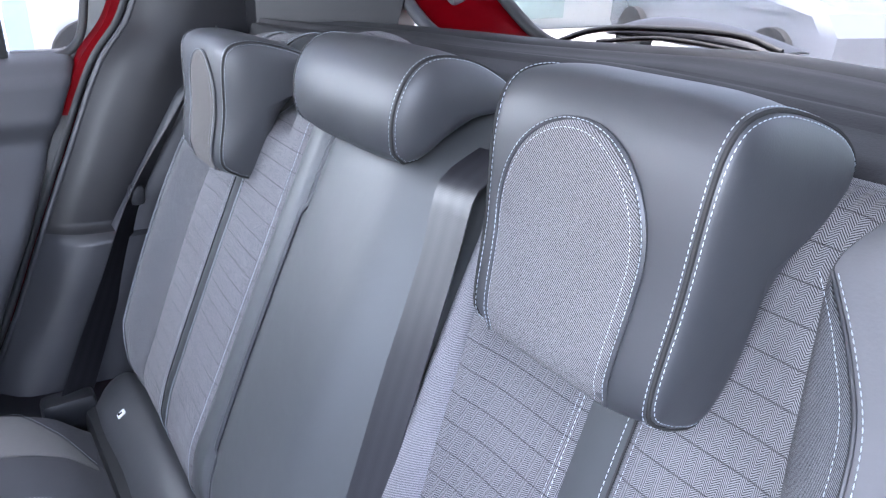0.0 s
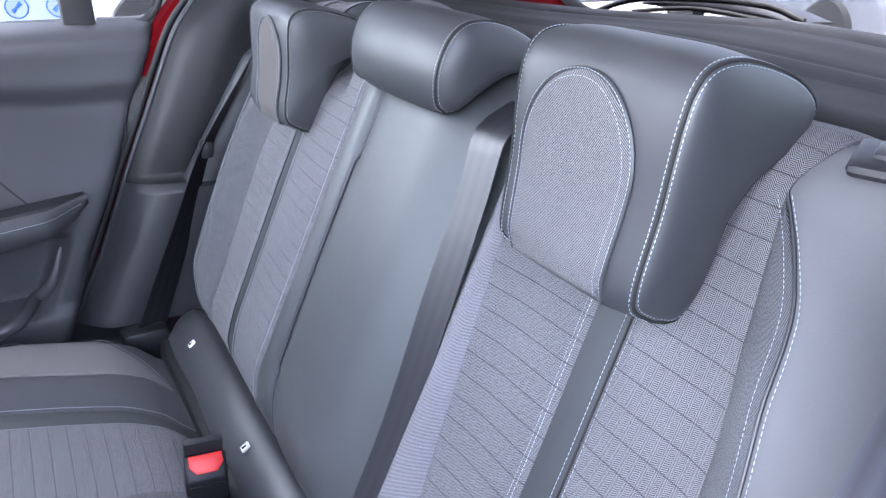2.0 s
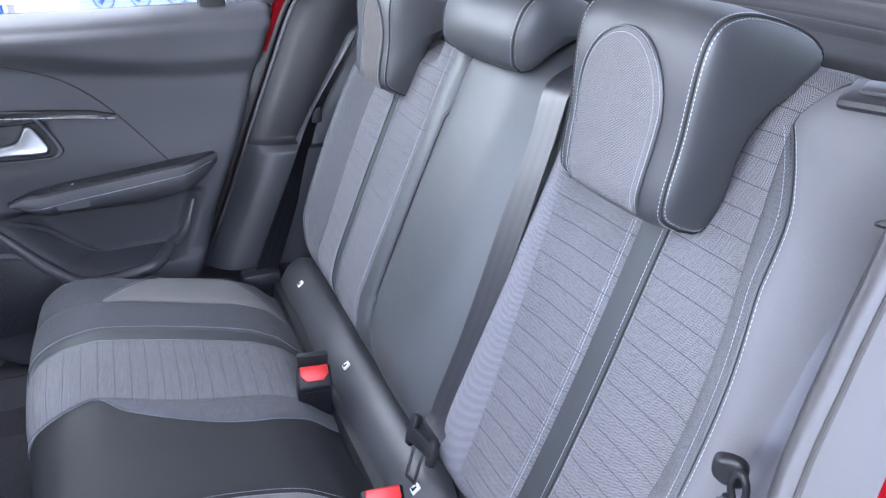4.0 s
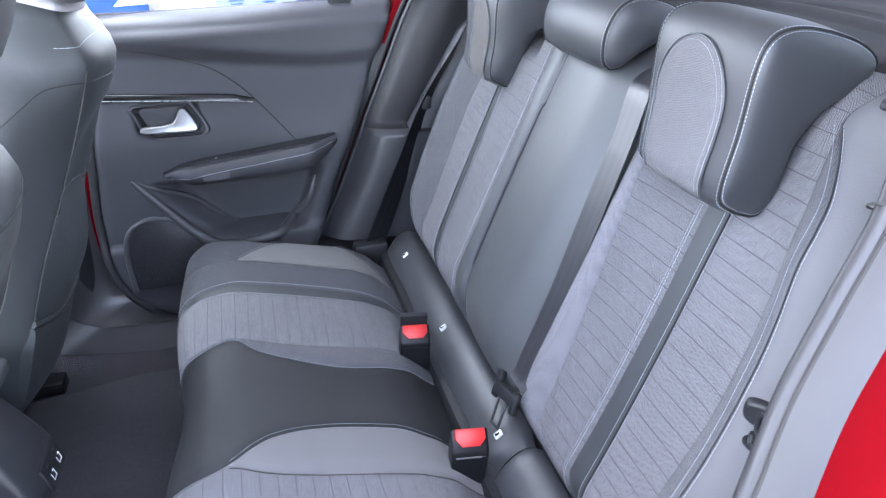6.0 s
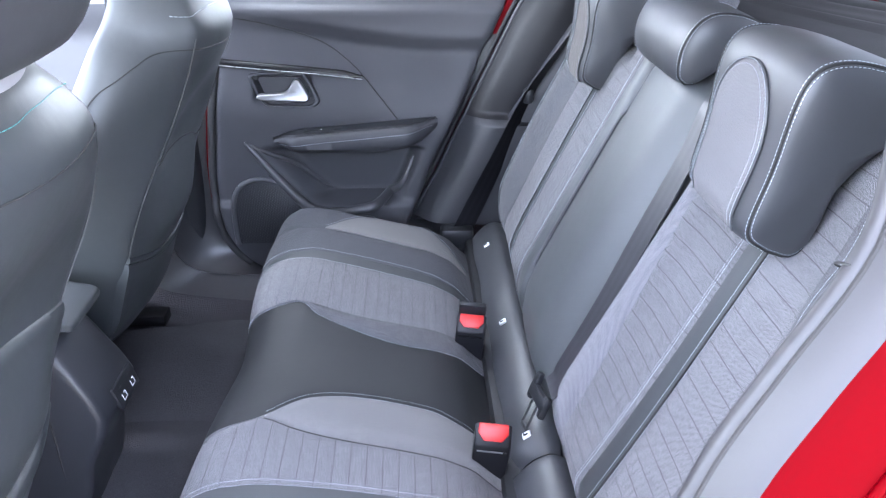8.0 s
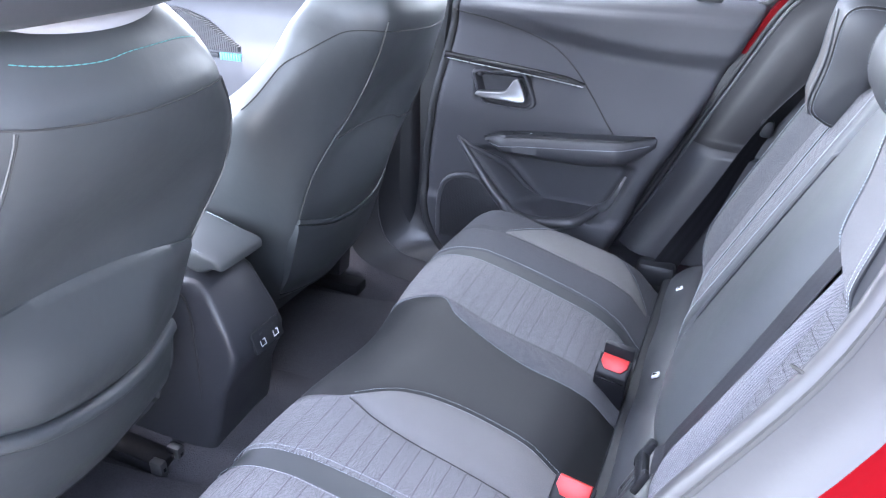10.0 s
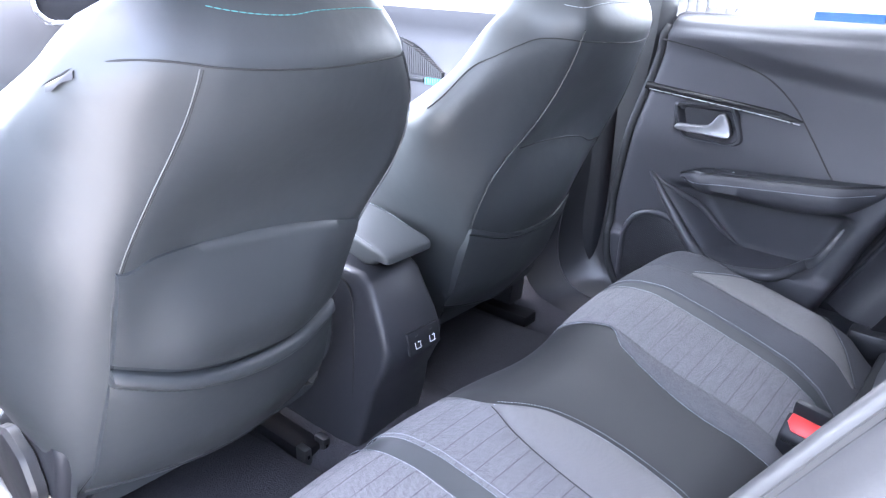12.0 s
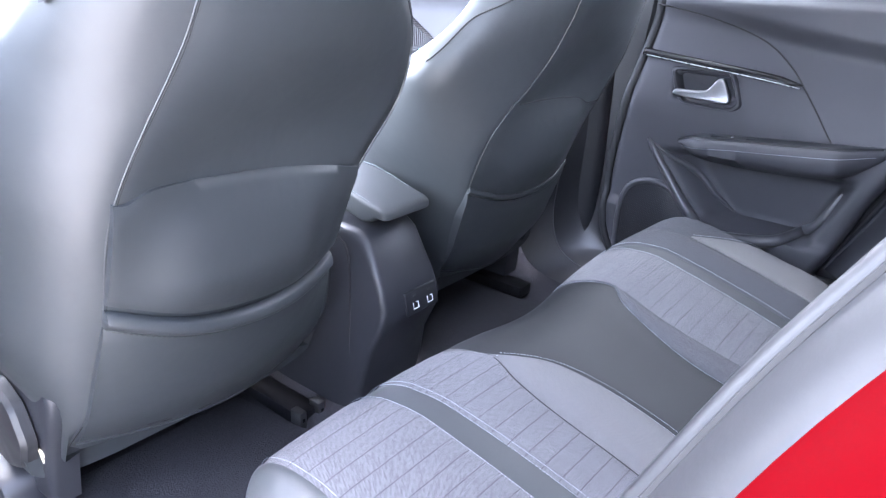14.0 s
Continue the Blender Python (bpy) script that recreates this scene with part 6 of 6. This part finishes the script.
quad_strip("bonnet", [[v3(x, y, 0.86 - 0.22 * smooth(-1.95, -2.55, x) - 0.05 * (y / 0.7) ** 2) for y in np.linspace(-0.72, 0.72, 9)] for x in np.linspace(-1.96, -2.60, 8)], RED, "", (0, 0, -0.02), body)
quad_strip("bumper", [[v3(-2.60 + 0.12 * (y / 0.7) ** 2, y, z) for z in (0.0, 0.3, 0.64)] for y in np.linspace(-0.72, 0.72, 9)], RED, "", (0.03, 0, 0), body)
quad_strip("tail_panel", [[v3(0.98 - 0.10 * (y / 0.7) ** 2, y, z) for z in (0.0, 0.4, 0.80)] for y in np.linspace(-0.66, 0.70, 9)], RED, "", (-0.03, 0, 0), body)
quad_strip("roof_panel", [[v3(x, y, 1.415 - 0.05 * (y / 0.6) ** 2 - 0.10 * smooth(0.2, 0.9, x) - 0.03 * smooth(-0.7, -0.9, x)) for y in np.linspace(-0.60, 0.745, 11)] for x in np.linspace(-1.08, 0.64, 13)], RED, "", (0, 0, -0.015), body)
for sg in (-1, 1):
    tube("screen_pillar", [v3(-1.90, sg * 0.68, 0.86), v3(-1.45, sg * 0.64, 1.10), v3(-1.10, sg * 0.60, 1.28), v3(-0.90, sg * 0.57, 1.34), v3(-0.3, sg * 0.58, 1.37), v3(0.4, sg * 0.57, 1.33)], 0.032, TRIM_DARK, body, 10)
for x in (-1.85, 0.70):
    for y in (-0.68, 0.70):
        loft("wheel", [[v3(x + r * math.cos(a), y + d, 0.13 + r * math.sin(a)) for a in (2 * math.pi * k / 28 for k in range(28))] for d, r in ((-0.09, 0.24), (-0.08, 0.31), (0.08, 0.31), (0.09, 0.24))], RUBBER_DARK, body)

# ---- outside ----
ground = quad_strip("ground", [[v3(x, y, -0.18) for y in (-400, -60, -10, 0, 10, 60, 400)] for x in (-400, -60, -10, 0, 10, 60, 400)], mottled("pale_paving", (0.32, 0.32, 0.31), (0.40, 0.39, 0.38), 2.0), "", (0, 0, -0.2))
tagged(ground, "pale concrete forecourt", "ground", kind="structure")
WALL_WHITE = mottled("white_cladding", (0.36, 0.38, 0.38), (0.46, 0.47, 0.46), 0.7, 0.6)
BLUE = plastic("blue_cladding", (0.03, 0.12, 0.42), 0.45, 40.0)
PALE_BLUE = plastic("pale_blue_sign", (0.36, 0.46, 0.58), 0.5, 40.0)
SHOWROOM = plastic("pale_green_glass", (0.26, 0.34, 0.33), 0.12, 5.0)
building = thing("showroom_building", "white ribbed dealership building with glass front", "building")
box("wall", (-14, 9.0, -0.18), (12, 9.4, 4.0), WALL_WHITE, building, 0.02)
for k in range(60):
    box("wall_rib", (-8.0 + 0.13 * k, 8.97, 0.0), (-7.95 + 0.13 * k, 9.01, 2.6), WALL_WHITE, building, 0)
for x in (0.2, 3.4, 6.6):
    box("window", (x, 8.95, 0.0), (x + 2.5, 9.02, 2.6), SHOWROOM, building, 0.01, "pale glass shop window")
box("wing_wall", (12, -9, -0.18), (12.4, 8.9, 4.0), plastic("pale_blue_grey_cladding", (0.20, 0.235, 0.25), 0.5, 40.0), building, 0.02)
for y in (-5.5, -1.5, 2.5):
    box("window", (11.94, y, 0.0), (12.02, y + 3.2, 2.6), SHOWROOM, building, 0.01, "pale glass shop window")
column = thing("blue_column", "bright blue clad column on the forecourt", "column")
box("cladding", (-1.25, 4.6, -0.18), (-0.83, 5.0, 3.1), BLUE, column, 0.02)
box("edge_strip", (-0.83, 4.61, -0.18), (-0.80, 4.98, 3.1), WALL_WHITE, column, 0.004, "white edge strip")
banner = thing("banner", "pale blue workshop banner with round tool symbols", "banner")
box("sheet", (-0.39, 4.6, -0.18), (0.42, 4.63, 1.6), PALE_BLUE, banner, 0.004)
for k in range(3):
    cx = -0.245 + 0.225 * k
    tube("ring", [v3(cx + 0.062 * math.cos(a), 4.595, 0.475 + 0.062 * math.sin(a)) for a in (2 * math.pi * q / 24 for q in range(25))], 0.004, BLUE, banner, 6)
    tube("symbol", [v3(cx - 0.025, 4.592, 0.450), v3(cx, 4.592, 0.478), v3(cx + 0.025, 4.592, 0.502)], [0.014, 0.008, 0.014], BLUE, banner, 8)
    for z, w in ((0.385, 0.05), (0.362, 0.04)):
        box("text_bar", (cx - w, 4.594, z), (cx + w, 4.60, z + 0.008), BLUE, banner, 0)


def parked_car(m, paint_mat, label):
    ob = thing("parked_car", label, "car", group="parked cars")
    body = [(-2.0, 0.35), (-2.02, 0.62), (-1.85, 0.80), (-0.95, 0.95), (-0.35, 1.38), (0.3, 1.47), (1.1, 1.40), (1.75, 0.98), (1.98, 0.90), (2.02, 0.45), (1.9, 0.30), (-1.9, 0.30)]
    rings = []
    for y, k in ((-0.86, 0.93), (-0.80, 0.985), (-0.5, 1.0), (0.5, 1.0), (0.80, 0.985), (0.86, 0.93)):
        ring = []
        for x, z in body:
            inset = 1.0 if z < 0.96 else 0.80
            ring.append(m @ v3(x * k, y * inset, 0.3 + (z - 0.3) * k))
        rings.append(ring)
    loft("body", rings, paint_mat, ob, sharp=35)
    for pts in (((-0.98, 0.965), (-0.40, 1.365)), ((1.72, 1.01), (1.14, 1.385))):
        (xa, za), (xb, zb) = pts
        off = -0.012 if xa < 0 else 0.012
        loft("windscreen", [[m @ v3(x + off, y * 0.78, z + 0.012) for y in (-0.74, -0.3, 0.3, 0.74)] + [m @ v3(x, y * 0.78, z) for y in (0.74, 0.3, -0.3, -0.74)] for x, z in ((xa, za), (xb, zb))], GLOSS, ob, "dark windscreen")
    for x in (-1.3, 1.25):
        for y in (-0.84, 0.84):
            loft("wheel", [[m @ v3(x + r * math.cos(a), y + d, 0.32 + r * math.sin(a)) for a in (2 * math.pi * k / 24 for k in range(24))] for d, r in ((-0.09, 0.26), (-0.08, 0.32), (0.08, 0.32), (0.09, 0.26))], RUBBER_DARK, ob)
    tube("wiper", [m @ v3(-1.0, -0.55, 0.985), m @ v3(-0.98, 0.0, 1.0), m @ v3(-0.96, 0.4, 1.0)], 0.012, RUBBER_DARK, ob, 6)
    return ob


parked_car(pose(7.5, 4.2, -0.18, 0, 0, 70), paint("grey_car_paint", (0.15, 0.16, 0.18)), "grey parked car behind the tailgate")
parked_car(pose(-0.3, 6.6, -0.18, 0, 0, 0), paint("white_car_paint", (0.75, 0.76, 0.78)), "white parked car beside the showroom")
parked_car(pose(-7.0, 2.4, -0.18, 0, 0, 80), paint("bright_red_car_paint", (0.6, 0.03, 0.03)), "red parked car further off")
